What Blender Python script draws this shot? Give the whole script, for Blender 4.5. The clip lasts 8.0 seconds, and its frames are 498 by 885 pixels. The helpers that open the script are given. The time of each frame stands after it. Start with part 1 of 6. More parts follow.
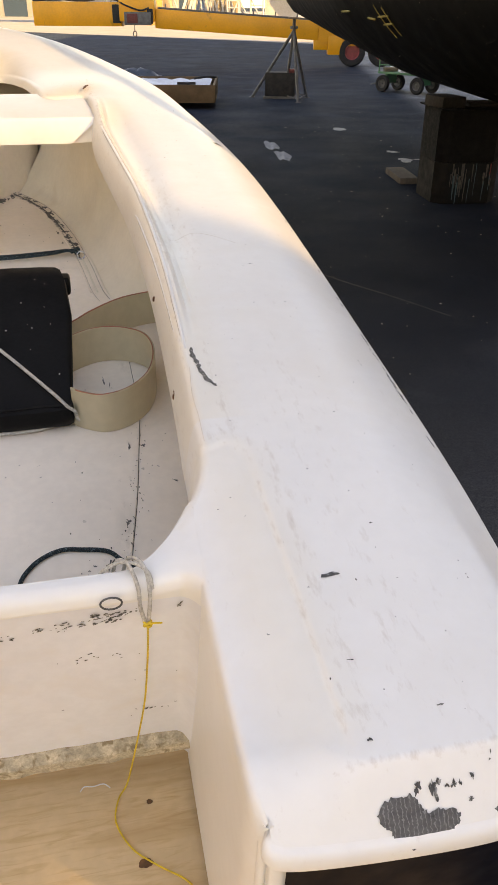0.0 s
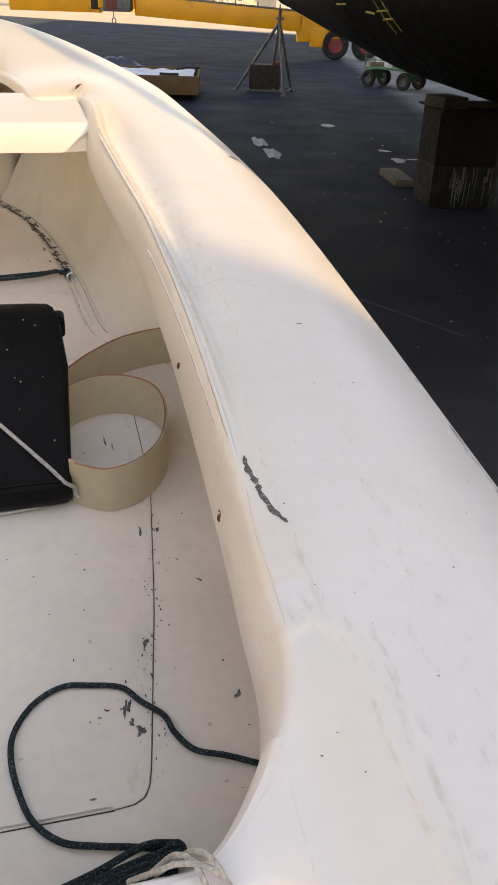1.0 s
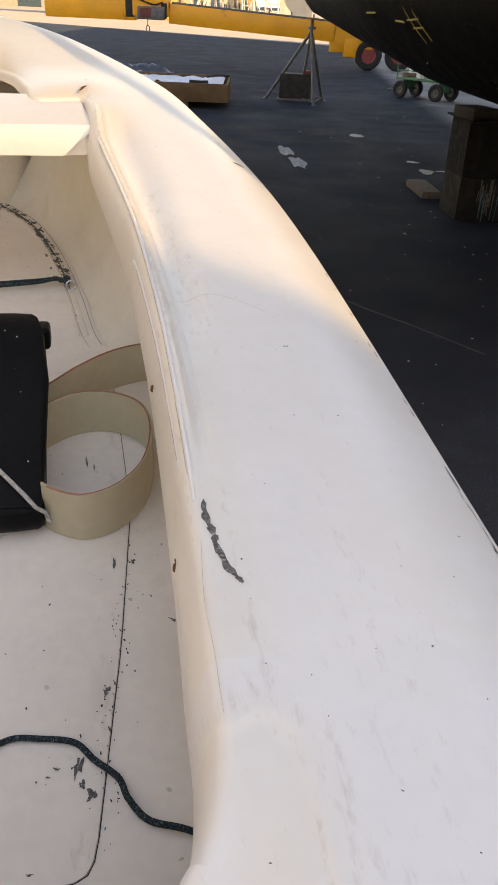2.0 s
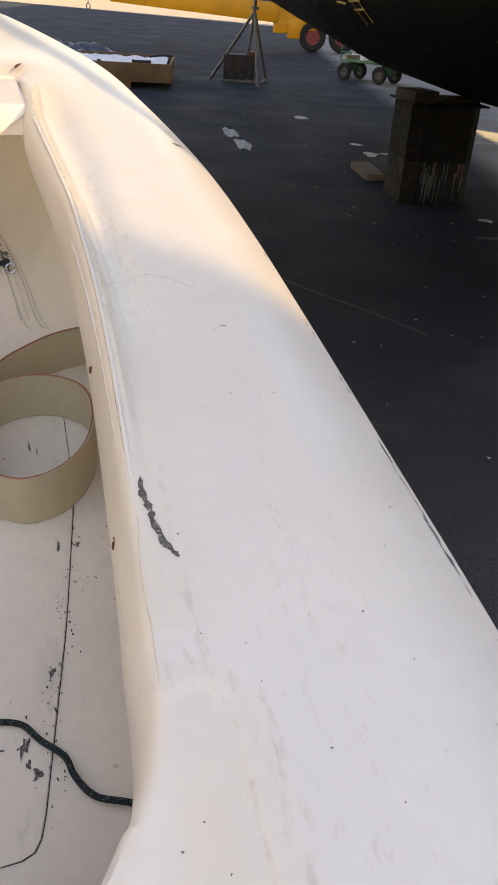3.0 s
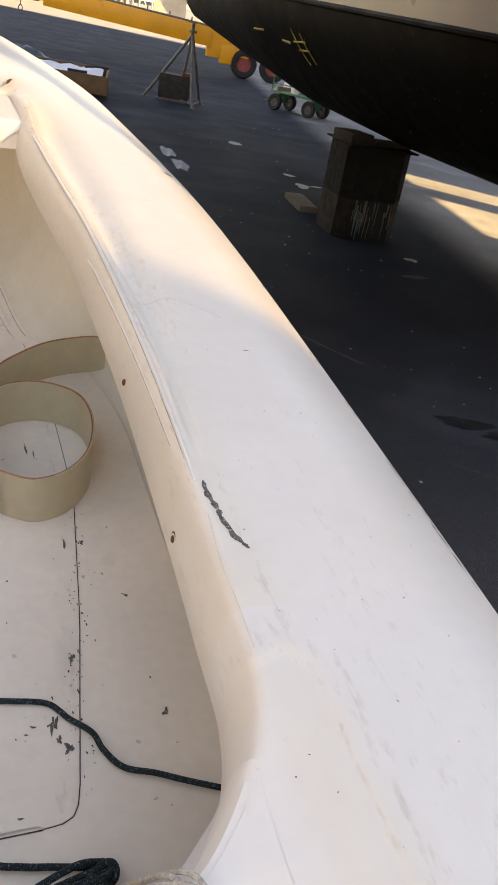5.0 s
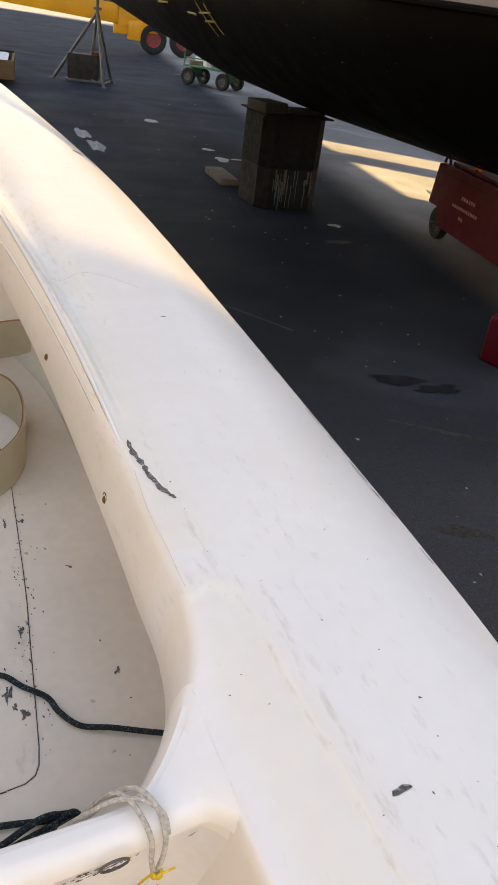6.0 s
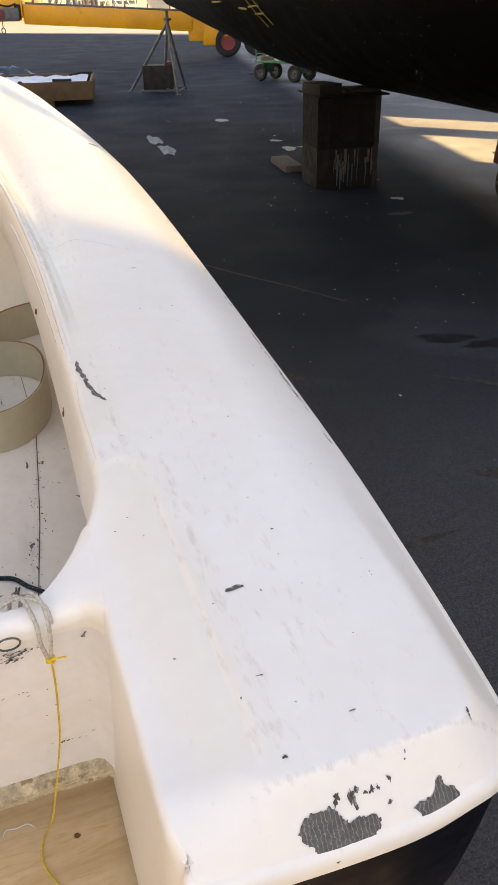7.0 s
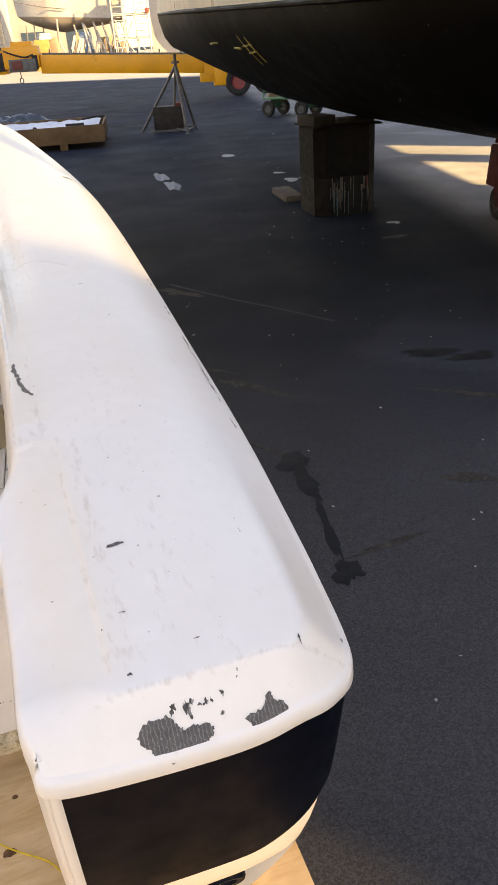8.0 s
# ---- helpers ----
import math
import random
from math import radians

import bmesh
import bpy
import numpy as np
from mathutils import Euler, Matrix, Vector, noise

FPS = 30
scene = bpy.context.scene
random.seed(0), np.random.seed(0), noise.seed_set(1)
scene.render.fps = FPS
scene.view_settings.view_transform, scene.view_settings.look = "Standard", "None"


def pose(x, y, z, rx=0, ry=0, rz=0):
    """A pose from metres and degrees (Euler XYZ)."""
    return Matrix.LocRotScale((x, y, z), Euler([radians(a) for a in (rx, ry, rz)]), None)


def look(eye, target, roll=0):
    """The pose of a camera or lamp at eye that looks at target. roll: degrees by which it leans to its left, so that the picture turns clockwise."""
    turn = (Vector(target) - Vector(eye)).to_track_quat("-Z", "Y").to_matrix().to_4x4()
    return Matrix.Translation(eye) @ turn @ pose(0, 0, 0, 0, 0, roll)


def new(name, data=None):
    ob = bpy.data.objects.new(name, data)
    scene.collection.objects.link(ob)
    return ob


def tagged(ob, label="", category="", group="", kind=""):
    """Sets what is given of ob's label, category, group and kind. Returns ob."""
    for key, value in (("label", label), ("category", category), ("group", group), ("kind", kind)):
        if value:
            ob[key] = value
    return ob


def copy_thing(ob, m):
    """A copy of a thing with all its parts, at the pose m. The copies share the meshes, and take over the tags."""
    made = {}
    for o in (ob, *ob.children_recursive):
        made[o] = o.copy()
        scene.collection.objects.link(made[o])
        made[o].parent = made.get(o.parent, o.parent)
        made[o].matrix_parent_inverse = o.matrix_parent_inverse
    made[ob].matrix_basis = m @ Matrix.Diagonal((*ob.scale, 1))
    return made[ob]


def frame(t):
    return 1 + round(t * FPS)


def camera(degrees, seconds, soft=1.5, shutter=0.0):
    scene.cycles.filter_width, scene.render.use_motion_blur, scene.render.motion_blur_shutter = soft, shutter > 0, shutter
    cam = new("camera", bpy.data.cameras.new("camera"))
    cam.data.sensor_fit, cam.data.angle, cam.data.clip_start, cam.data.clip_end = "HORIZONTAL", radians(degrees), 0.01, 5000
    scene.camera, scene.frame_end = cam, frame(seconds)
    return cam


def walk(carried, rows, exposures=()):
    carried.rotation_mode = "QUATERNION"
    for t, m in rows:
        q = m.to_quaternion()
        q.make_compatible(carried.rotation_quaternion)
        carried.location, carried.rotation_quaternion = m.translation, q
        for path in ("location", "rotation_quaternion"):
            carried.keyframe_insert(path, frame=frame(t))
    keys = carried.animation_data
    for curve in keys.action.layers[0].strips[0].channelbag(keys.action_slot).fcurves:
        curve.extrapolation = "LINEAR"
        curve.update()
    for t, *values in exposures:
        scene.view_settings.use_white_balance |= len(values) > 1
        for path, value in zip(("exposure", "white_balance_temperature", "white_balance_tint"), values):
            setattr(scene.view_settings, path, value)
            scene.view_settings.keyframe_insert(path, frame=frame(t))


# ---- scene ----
cam = camera(36.5, 8.0)
PATH = [
    (0, (0.028, 0.025, 1.477), (-0.004, 1.757, 0.478), 0.4),
    (0.2, (-0.003, 0.08, 1.48), (-0.111, 1.813, 0.486), 0.1),
    (0.5, (-0.08, 0.198, 1.488), (-0.143, 1.924, 0.479), 1.6),
    (0.8, (-0.119, 0.317, 1.502), (-0.098, 2.042, 0.491), 1.8),
    (1, (-0.1, 0.375, 1.484), (-0.065, 2.097, 0.467), 1.9),
    (1.2, (-0.07, 0.429, 1.466), (-0.077, 2.146, 0.441), 1.4),
    (1.5, (-0.087, 0.472, 1.453), (-0.145, 2.188, 0.426), 2.0),
    (1.8, (-0.061, 0.495, 1.45), (-0.129, 2.218, 0.438), 2.2),
    (2, (-0.032, 0.493, 1.461), (-0.059, 2.224, 0.46), 2.6),
    (2.2, (-0.007, 0.486, 1.471), (0.022, 2.222, 0.478), 2.8),
    (3.3, (-0.022, 0.478, 1.458), (0.094, 2.182, 0.416), 4.1),
    (3.5, (-0.05, 0.477, 1.467), (0.07, 2.18, 0.425), 5.1),
    (4, (-0.123, 0.451, 1.49), (0.023, 2.164, 0.468), 7.3),
    (4.5, (-0.187, 0.406, 1.501), (0.024, 2.129, 0.507), 9.3),
    (5, (-0.202, 0.366, 1.507), (0.144, 2.084, 0.542), 10.6),
    (5.2, (-0.193, 0.347, 1.513), (0.227, 2.054, 0.56), 11.0),
    (6.3, (-0.155, 0.278, 1.498), (0.302, 1.94, 0.483), 6.4),
    (6.5, (-0.124, 0.242, 1.495), (0.261, 1.913, 0.466), 4.3),
    (6.8, (-0.025, 0.14, 1.514), (0.247, 1.834, 0.485), 1.1),
    (7, (0.055, 0.055, 1.484), (0.249, 1.767, 0.467), -1.2),
    (7.2, (0.121, -0.013, 1.46), (0.261, 1.711, 0.456), -2.5),
    (7.5, (0.177, -0.085, 1.459), (0.222, 1.655, 0.473), -5.1),
    (7.8, (0.179, -0.091, 1.464), (0.218, 1.656, 0.491), -5.3),
    (8, (0.218, -0.092, 1.468), (0.349, 1.668, 0.526), -3.9),
]
walk(cam, [(t, look(eye, target, roll)) for t, eye, target, roll in PATH], [(0, 2.10, 13300, 24), (0.8, 2.01, 13200, 24), (2, 1.98, 12700, 24), (4, 2.02, 13000, 25), (6.5, 2.21, 12600, 23), (8, 2.20, 12500, 25)])

# ---- light ----
SUN_AZ = Vector((0.80, -0.60, 0.0)).normalized()
SUN_EL = radians(28)
world = bpy.data.worlds.new("sky")
scene.world = world
world.use_nodes = True
wn = world.node_tree
sky = wn.nodes.new("ShaderNodeTexSky")
sky.sky_type, sky.sun_disc = "NISHITA", False
sky.sun_elevation, sky.sun_rotation = SUN_EL, math.atan2(SUN_AZ.x, SUN_AZ.y)
sky.dust_density, sky.ozone_density = 0.3, 2.0
wn.links.new(sky.outputs[0], wn.nodes["Background"].inputs[0])
wn.nodes["Background"].inputs[1].default_value = 0.15
sun_data = bpy.data.lights.new("sun", "SUN")
sun_data.energy, sun_data.angle, sun_data.color = 4.6, radians(0.55), (1.0, 0.868, 0.53)
sun = new("sun", sun_data)
sun_dir = SUN_AZ * math.cos(SUN_EL) + Vector((0, 0, math.sin(SUN_EL)))
sun.matrix_world = look(sun_dir * 30, (0, 0, 0))


# ---- materials ----
def mat(name, base, rough=0.5, metal=0.0, tone=0.12, scale=6.0, fine=60.0, bump=0.0, bump_scale=200.0, stain=None, stain_scale=2.5, stain_at=0.6, stain_wide=0.12, rough_var=0.1, spec=0.5, rand=0.0):
    """Base colour with slow and fine variation, optional stains of a second colour, and a fine relief."""
    m = bpy.data.materials.new(name)
    m.use_nodes = True
    nt = m.node_tree
    b = nt.nodes["Principled BSDF"]
    co = nt.nodes.new("ShaderNodeTexCoord")

    def noise_tex(s, detail=4.0, dist=0.0):
        n = nt.nodes.new("ShaderNodeTexNoise")
        n.inputs["Scale"].default_value, n.inputs["Detail"].default_value, n.inputs["Distortion"].default_value = s, detail, dist
        nt.links.new(co.outputs["Object"], n.inputs["Vector"])
        return n.outputs["Fac"]

    def ramp(src, lo, hi, c0, c1):
        r = nt.nodes.new("ShaderNodeValToRGB")
        r.color_ramp.elements[0].position, r.color_ramp.elements[1].position = lo, hi
        r.color_ramp.elements[0].color, r.color_ramp.elements[1].color = c0, c1
        nt.links.new(src, r.inputs[0])
        return r.outputs[0]

    def mix(fac, a, c, mode="MIX"):
        x = nt.nodes.new("ShaderNodeMix")
        x.data_type, x.blend_type = "RGBA", mode
        for k, val in (("Factor", fac), ("A", a), ("B", c)):
            sock = x.inputs[0] if k == "Factor" else x.inputs[6] if k == "A" else x.inputs[7]
            if isinstance(val, (int, float, tuple)):
                sock.default_value = val
            else:
                nt.links.new(val, sock)
        return x.outputs[2]

    lo, hi = 1 - tone, 1 + tone * 0.6
    slow = ramp(noise_tex(scale), 0.3, 0.7, (lo, lo, lo, 1), (hi, hi, hi, 1))
    col = mix(1.0, (*base, 1), slow, "MULTIPLY")
    f2 = 1 - tone * 0.7
    col = mix(1.0, col, ramp(noise_tex(fine, 3), 0.35, 0.65, (f2, f2, f2, 1), (1, 1, 1, 1)), "MULTIPLY")
    if stain:
        mask = ramp(noise_tex(stain_scale, 6, 0.8), stain_at, stain_at + stain_wide, (0, 0, 0, 1), (1, 1, 1, 1))
        col = mix(mask, col, (*stain, 1))
    if rand:
        oi = nt.nodes.new("ShaderNodeObjectInfo")
        col = mix(1.0, col, ramp(oi.outputs["Random"], 0, 1, (1 - rand, 1 - rand, 1 - rand, 1), (1 + rand, 1 + rand, 1 + rand, 1)), "MULTIPLY")
    nt.links.new(col, b.inputs["Base Color"])
    r = ramp(noise_tex(scale * 3), 0.3, 0.7, (max(0.03, rough - rough_var),) * 3 + (1,), (min(1, rough + rough_var),) * 3 + (1,))
    nt.links.new(r, b.inputs["Roughness"])
    b.inputs["Metallic"].default_value = metal
    b.inputs["Specular IOR Level"].default_value = spec
    if bump:
        bp = nt.nodes.new("ShaderNodeBump")
        bp.inputs["Strength"].default_value, bp.inputs["Distance"].default_value = bump, 0.01
        nt.links.new(noise_tex(bump_scale, 5), bp.inputs["Height"])
        nt.links.new(bp.outputs[0], b.inputs["Normal"])
    return m


gelcoat = mat("gelcoat", (0.80, 0.79, 0.765), 0.36, tone=0.03, scale=4, fine=45, stain=(0.76, 0.73, 0.68), stain_scale=5, stain_at=0.5, stain_wide=0.4, rough_var=0.02, bump=0.015, bump_scale=14)
# sole and inner-side bases raised and warmed to paint in bounced light
gelcoat_in = mat("gelcoat_liner", (0.90, 0.795, 0.68), 0.45, tone=0.06, scale=4, fine=50, stain=(0.72, 0.64, 0.54), stain_scale=5, stain_at=0.60, stain_wide=0.2, bump=0.04, bump_scale=40)
gelcoat_cream = mat("gelcoat_cream", (0.80, 0.73, 0.60), 0.4, tone=0.06, scale=4, fine=50, stain=(0.66, 0.56, 0.40), stain_scale=6, stain_at=0.62, stain_wide=0.2, bump=0.04, bump_scale=40)
# scuffed wall; cool base colour offsets warm light bounced off the plywood
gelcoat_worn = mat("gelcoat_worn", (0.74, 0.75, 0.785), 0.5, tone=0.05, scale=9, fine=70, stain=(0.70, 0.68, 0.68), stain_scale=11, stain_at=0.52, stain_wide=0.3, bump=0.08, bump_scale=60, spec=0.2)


def soiled(name, src, dirt, stretch, scale, lo, hi):
    """A copy of a surface that takes ragged dirt where the mesh is worn."""
    m = src.copy()
    m.name = name
    nt = m.node_tree
    b = nt.nodes["Principled BSDF"]
    tint = b.inputs["Base Color"].links[0].from_socket
    at = nt.nodes.new("ShaderNodeAttribute")
    at.attribute_name = "wear"
    co = nt.nodes.new("ShaderNodeTexCoord")
    mp = nt.nodes.new("ShaderNodeMapping")
    mp.inputs["Scale"].default_value = stretch
    nt.links.new(co.outputs["Object"], mp.inputs[0])
    n = nt.nodes.new("ShaderNodeTexNoise")
    n.inputs["Scale"].default_value, n.inputs["Detail"].default_value, n.inputs["Roughness"].default_value = scale, 9, 0.68
    nt.links.new(mp.outputs[0], n.inputs["Vector"])
    add = nt.nodes.new("ShaderNodeMath")
    add.operation = "MULTIPLY_ADD"
    add.inputs[1].default_value = 0.22
    nt.links.new(at.outputs["Fac"], add.inputs[0])
    nt.links.new(n.outputs["Fac"], add.inputs[2])
    r = nt.nodes.new("ShaderNodeMapRange")
    r.inputs[1].default_value, r.inputs[2].default_value, r.inputs[4].default_value = lo, hi, 0.8
    nt.links.new(add.outputs[0], r.inputs[0])
    x = nt.nodes.new("ShaderNodeMix")
    x.data_type = "RGBA"
    nt.links.new(r.outputs[0], x.inputs[0])
    nt.links.new(tint, x.inputs[6])
    x.inputs[7].default_value = (*dirt, 1)
    # cream tint; on the flange it paints in shade and warm bounce
    at2 = nt.nodes.new("ShaderNodeAttribute")
    at2.attribute_name = "warm_tint"
    x2 = nt.nodes.new("ShaderNodeMix")
    x2.data_type, x2.blend_type = "RGBA", "MULTIPLY"
    nt.links.new(at2.outputs["Fac"], x2.inputs[0])
    nt.links.new(x.outputs[2], x2.inputs[6])
    x2.inputs[7].default_value = (1.0, 0.965, 0.905, 1)
    nt.links.new(x2.outputs[2], b.inputs["Base Color"])
    return m


gelcoat_deck = soiled("gelcoat_deck", gelcoat, (0.57, 0.51, 0.45), (1.0, 0.3, 1.0), 90, 0.62, 0.90)
gelcoat_sole = soiled("gelcoat_sole", gelcoat_in, (0.48, 0.40, 0.32), (1.0, 0.4, 1.0), 45, 0.66, 0.95)
groove_tan = mat("groove_tan_line", (0.60, 0.54, 0.46), 0.8, tone=0.35, scale=40, fine=200)
brown_line = mat("brown_waterline_grime", (0.30, 0.21, 0.12), 0.85, tone=0.4, scale=60, fine=300)
chip_weave = mat("bare_woven_laminate", (0.11, 0.11, 0.112), 0.75, tone=0.3, scale=40, fine=300, bump=0.3, bump_scale=300)
_nt = chip_weave.node_tree
_b = _nt.nodes["Principled BSDF"]
_w = _nt.nodes.new("ShaderNodeTexWave")
_w.bands_direction = "X"
_w.inputs["Scale"].default_value, _w.inputs["Distortion"].default_value, _w.inputs["Detail"].default_value, _w.inputs["Detail Scale"].default_value = 78, 5.0, 8, 4
_nt.links.new(_nt.nodes.new("ShaderNodeTexCoord").outputs["Object"], _w.inputs["Vector"])
_r = _nt.nodes.new("ShaderNodeMapRange")
_r.inputs[1].default_value, _r.inputs[2].default_value = 0.86, 1.05
_nt.links.new(_w.outputs["Fac"], _r.inputs[0])
_x = _nt.nodes.new("ShaderNodeMix")
_x.data_type = "RGBA"
_nt.links.new(_r.outputs[0], _x.inputs[0])
_nt.links.new(_b.inputs["Base Color"].links[0].from_socket, _x.inputs[6])
_x.inputs[7].default_value = (0.26, 0.26, 0.255, 1)
_nt.links.new(_x.outputs[2], _b.inputs["Base Color"])
chip_grey = mat("bare_laminate", (0.10, 0.10, 0.10), 0.7, tone=0.5, scale=60, fine=300, stain=(0.35, 0.35, 0.34), stain_scale=160, stain_at=0.56, bump=0.3, bump_scale=300)
dirt_dark = mat("dark_grime", (0.09, 0.075, 0.06), 0.8, tone=0.4, scale=80, fine=300)
grime_brown = mat("brown_grime", (0.56, 0.47, 0.34), 0.85, tone=0.35, scale=60, fine=330, stain=(0.27, 0.20, 0.12), stain_scale=70, stain_at=0.53, stain_wide=0.12, bump=0.4, bump_scale=220)
grey_scuff = mat("worn_grey_spot", (0.15, 0.14, 0.13), 0.8, tone=0.5, scale=120, fine=400, stain=(0.45, 0.42, 0.39), stain_scale=260, stain_at=0.56)
rust_mat = mat("rust", (0.17, 0.065, 0.025), 0.8, tone=0.4, scale=80, fine=300)
black_band = mat("black_film", (0.0013, 0.0036, 0.0095), 0.5, tone=0.3, scale=8, fine=80, bump=0.03, bump_scale=30, spec=0.06)
vinyl_black = mat("black_vinyl", (0.0085, 0.0078, 0.0076), 0.45, tone=0.3, scale=8, fine=120, bump=0.06, bump_scale=60, spec=0.10)
strip_tan = mat("tan_pvc_strip", (0.55, 0.455, 0.305), 0.38, tone=0.08, scale=5, fine=40, bump=0.02)
strip_edge = mat("red_strip_edge", (0.45, 0.16, 0.10), 0.6, tone=0.2, scale=20)
rope_green = mat("dark_green_rope", (0.008, 0.026, 0.032), 0.8, tone=0.6, scale=300, fine=500, stain=(0.09, 0.16, 0.18), stain_scale=330, stain_at=0.57, stain_wide=0.06, bump=0.5, bump_scale=500)
rope_grey = mat("grey_rope", (0.60, 0.56, 0.50), 0.85, tone=0.3, scale=200, fine=500, bump=0.5, bump_scale=500)
twine_yellow = mat("yellow_twine", (0.75, 0.50, 0.04), 0.6, tone=0.2, scale=200)


def grain_mat(name, light, dark, stretch, scale, rough=0.6):
    """Sawn veneer: long grain lines along x with darker figure."""
    m = mat(name, light, rough, tone=0.1, scale=3, fine=60)
    nt = m.node_tree
    b = nt.nodes["Principled BSDF"]
    tint = b.inputs["Base Color"].links[0].from_socket
    co = nt.nodes.new("ShaderNodeTexCoord")
    mp = nt.nodes.new("ShaderNodeMapping")
    mp.inputs["Scale"].default_value = stretch
    nt.links.new(co.outputs["Object"], mp.inputs[0])
    mask = None
    for s, det, lo, hi in ((scale, 3, 0.45, 0.72), (scale * 5, 4, 0.5, 0.8)):
        n = nt.nodes.new("ShaderNodeTexNoise")
        n.inputs["Scale"].default_value, n.inputs["Detail"].default_value, n.inputs["Distortion"].default_value = s, det, 1.2
        nt.links.new(mp.outputs[0], n.inputs["Vector"])
        r = nt.nodes.new("ShaderNodeMapRange")
        r.inputs[1].default_value, r.inputs[2].default_value, r.inputs[4].default_value = lo, hi, 0.75
        nt.links.new(n.outputs["Fac"], r.inputs[0])
        x = nt.nodes.new("ShaderNodeMix")
        x.data_type = "RGBA"
        nt.links.new(r.outputs[0], x.inputs[0])
        nt.links.new(tint, x.inputs[6])
        x.inputs[7].default_value = (*dark, 1)
        tint = x.outputs[2]
    nt.links.new(tint, b.inputs["Base Color"])
    return m


plywood = grain_mat("plywood", (0.66, 0.47, 0.28), (0.46, 0.28, 0.13), (1.2, 9.0, 1.0), 2.2)
knot_mat = mat("knot", (0.16, 0.07, 0.03), 0.6, tone=0.4, scale=60)
timber = mat("timber", (0.26, 0.20, 0.14), 0.75, tone=0.3, scale=8, fine=80, bump=0.2, bump_scale=80)
timber_grey = mat("grey_timber", (0.095, 0.083, 0.074), 0.8, tone=0.3, scale=9, fine=90, bump=0.2, bump_scale=80, spec=0.2)
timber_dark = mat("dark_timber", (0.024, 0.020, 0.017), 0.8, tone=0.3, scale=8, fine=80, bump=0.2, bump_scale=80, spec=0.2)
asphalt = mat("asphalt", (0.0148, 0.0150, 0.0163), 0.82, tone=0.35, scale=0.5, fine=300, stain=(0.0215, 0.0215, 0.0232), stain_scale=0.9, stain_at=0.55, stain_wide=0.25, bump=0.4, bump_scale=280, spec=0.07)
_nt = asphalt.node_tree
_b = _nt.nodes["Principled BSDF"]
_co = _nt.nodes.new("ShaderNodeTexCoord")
# far ground lighter and bluer: its sky-lit shade is painted in
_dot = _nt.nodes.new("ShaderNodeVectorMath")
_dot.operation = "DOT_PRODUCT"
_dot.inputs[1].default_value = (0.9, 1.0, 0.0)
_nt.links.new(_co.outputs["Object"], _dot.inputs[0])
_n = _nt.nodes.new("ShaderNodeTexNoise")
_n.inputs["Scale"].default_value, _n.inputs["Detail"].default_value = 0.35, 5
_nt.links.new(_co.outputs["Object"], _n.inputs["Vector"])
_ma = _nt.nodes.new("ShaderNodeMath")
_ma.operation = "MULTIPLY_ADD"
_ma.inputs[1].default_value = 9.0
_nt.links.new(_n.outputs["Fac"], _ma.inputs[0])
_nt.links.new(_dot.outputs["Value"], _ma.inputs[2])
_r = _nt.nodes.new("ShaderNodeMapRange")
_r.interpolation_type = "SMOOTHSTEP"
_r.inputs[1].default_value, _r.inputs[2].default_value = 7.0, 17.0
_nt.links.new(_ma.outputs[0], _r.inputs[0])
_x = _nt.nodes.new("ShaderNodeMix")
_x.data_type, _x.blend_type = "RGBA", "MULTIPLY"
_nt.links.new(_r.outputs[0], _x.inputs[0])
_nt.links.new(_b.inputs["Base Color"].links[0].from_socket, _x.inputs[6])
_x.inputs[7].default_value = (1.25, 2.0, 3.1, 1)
# sunlit ground beyond the yacht, painted in as a paler, warmer base
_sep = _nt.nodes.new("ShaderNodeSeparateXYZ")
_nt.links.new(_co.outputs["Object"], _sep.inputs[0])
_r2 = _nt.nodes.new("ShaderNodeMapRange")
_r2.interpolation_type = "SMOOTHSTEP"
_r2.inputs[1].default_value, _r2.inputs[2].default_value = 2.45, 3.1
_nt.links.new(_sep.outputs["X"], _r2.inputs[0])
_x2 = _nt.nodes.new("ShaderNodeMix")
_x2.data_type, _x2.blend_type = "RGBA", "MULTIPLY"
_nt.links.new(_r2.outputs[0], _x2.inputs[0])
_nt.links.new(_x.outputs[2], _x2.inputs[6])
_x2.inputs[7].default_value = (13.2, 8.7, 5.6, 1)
# aggregate of small stones
_v = _nt.nodes.new("ShaderNodeTexVoronoi")
_v.inputs["Scale"].default_value = 240
_nt.links.new(_co.outputs["Object"], _v.inputs["Vector"])
_v2 = _nt.nodes.new("ShaderNodeSeparateColor")
_nt.links.new(_v.outputs["Color"], _v2.inputs[0])
_r3 = _nt.nodes.new("ShaderNodeMapRange")
_r3.inputs[3].default_value, _r3.inputs[4].default_value = 0.72, 1.28
_nt.links.new(_v2.outputs[0], _r3.inputs[0])
_x3 = _nt.nodes.new("ShaderNodeMix")
_x3.data_type, _x3.blend_type = "RGBA", "MULTIPLY"
_x3.inputs[0].default_value = 1.0
# lighter towards the stern: stronger skylight there put into the base
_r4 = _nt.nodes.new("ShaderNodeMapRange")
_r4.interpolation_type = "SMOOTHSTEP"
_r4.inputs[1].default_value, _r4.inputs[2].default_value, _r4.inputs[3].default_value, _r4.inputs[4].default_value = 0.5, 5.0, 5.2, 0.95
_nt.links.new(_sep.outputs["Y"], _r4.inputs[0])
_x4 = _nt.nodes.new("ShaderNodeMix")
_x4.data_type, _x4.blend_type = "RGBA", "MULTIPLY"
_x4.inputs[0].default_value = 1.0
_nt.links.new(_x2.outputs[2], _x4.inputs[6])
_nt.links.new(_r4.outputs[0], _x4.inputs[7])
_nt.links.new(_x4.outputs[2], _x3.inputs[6])
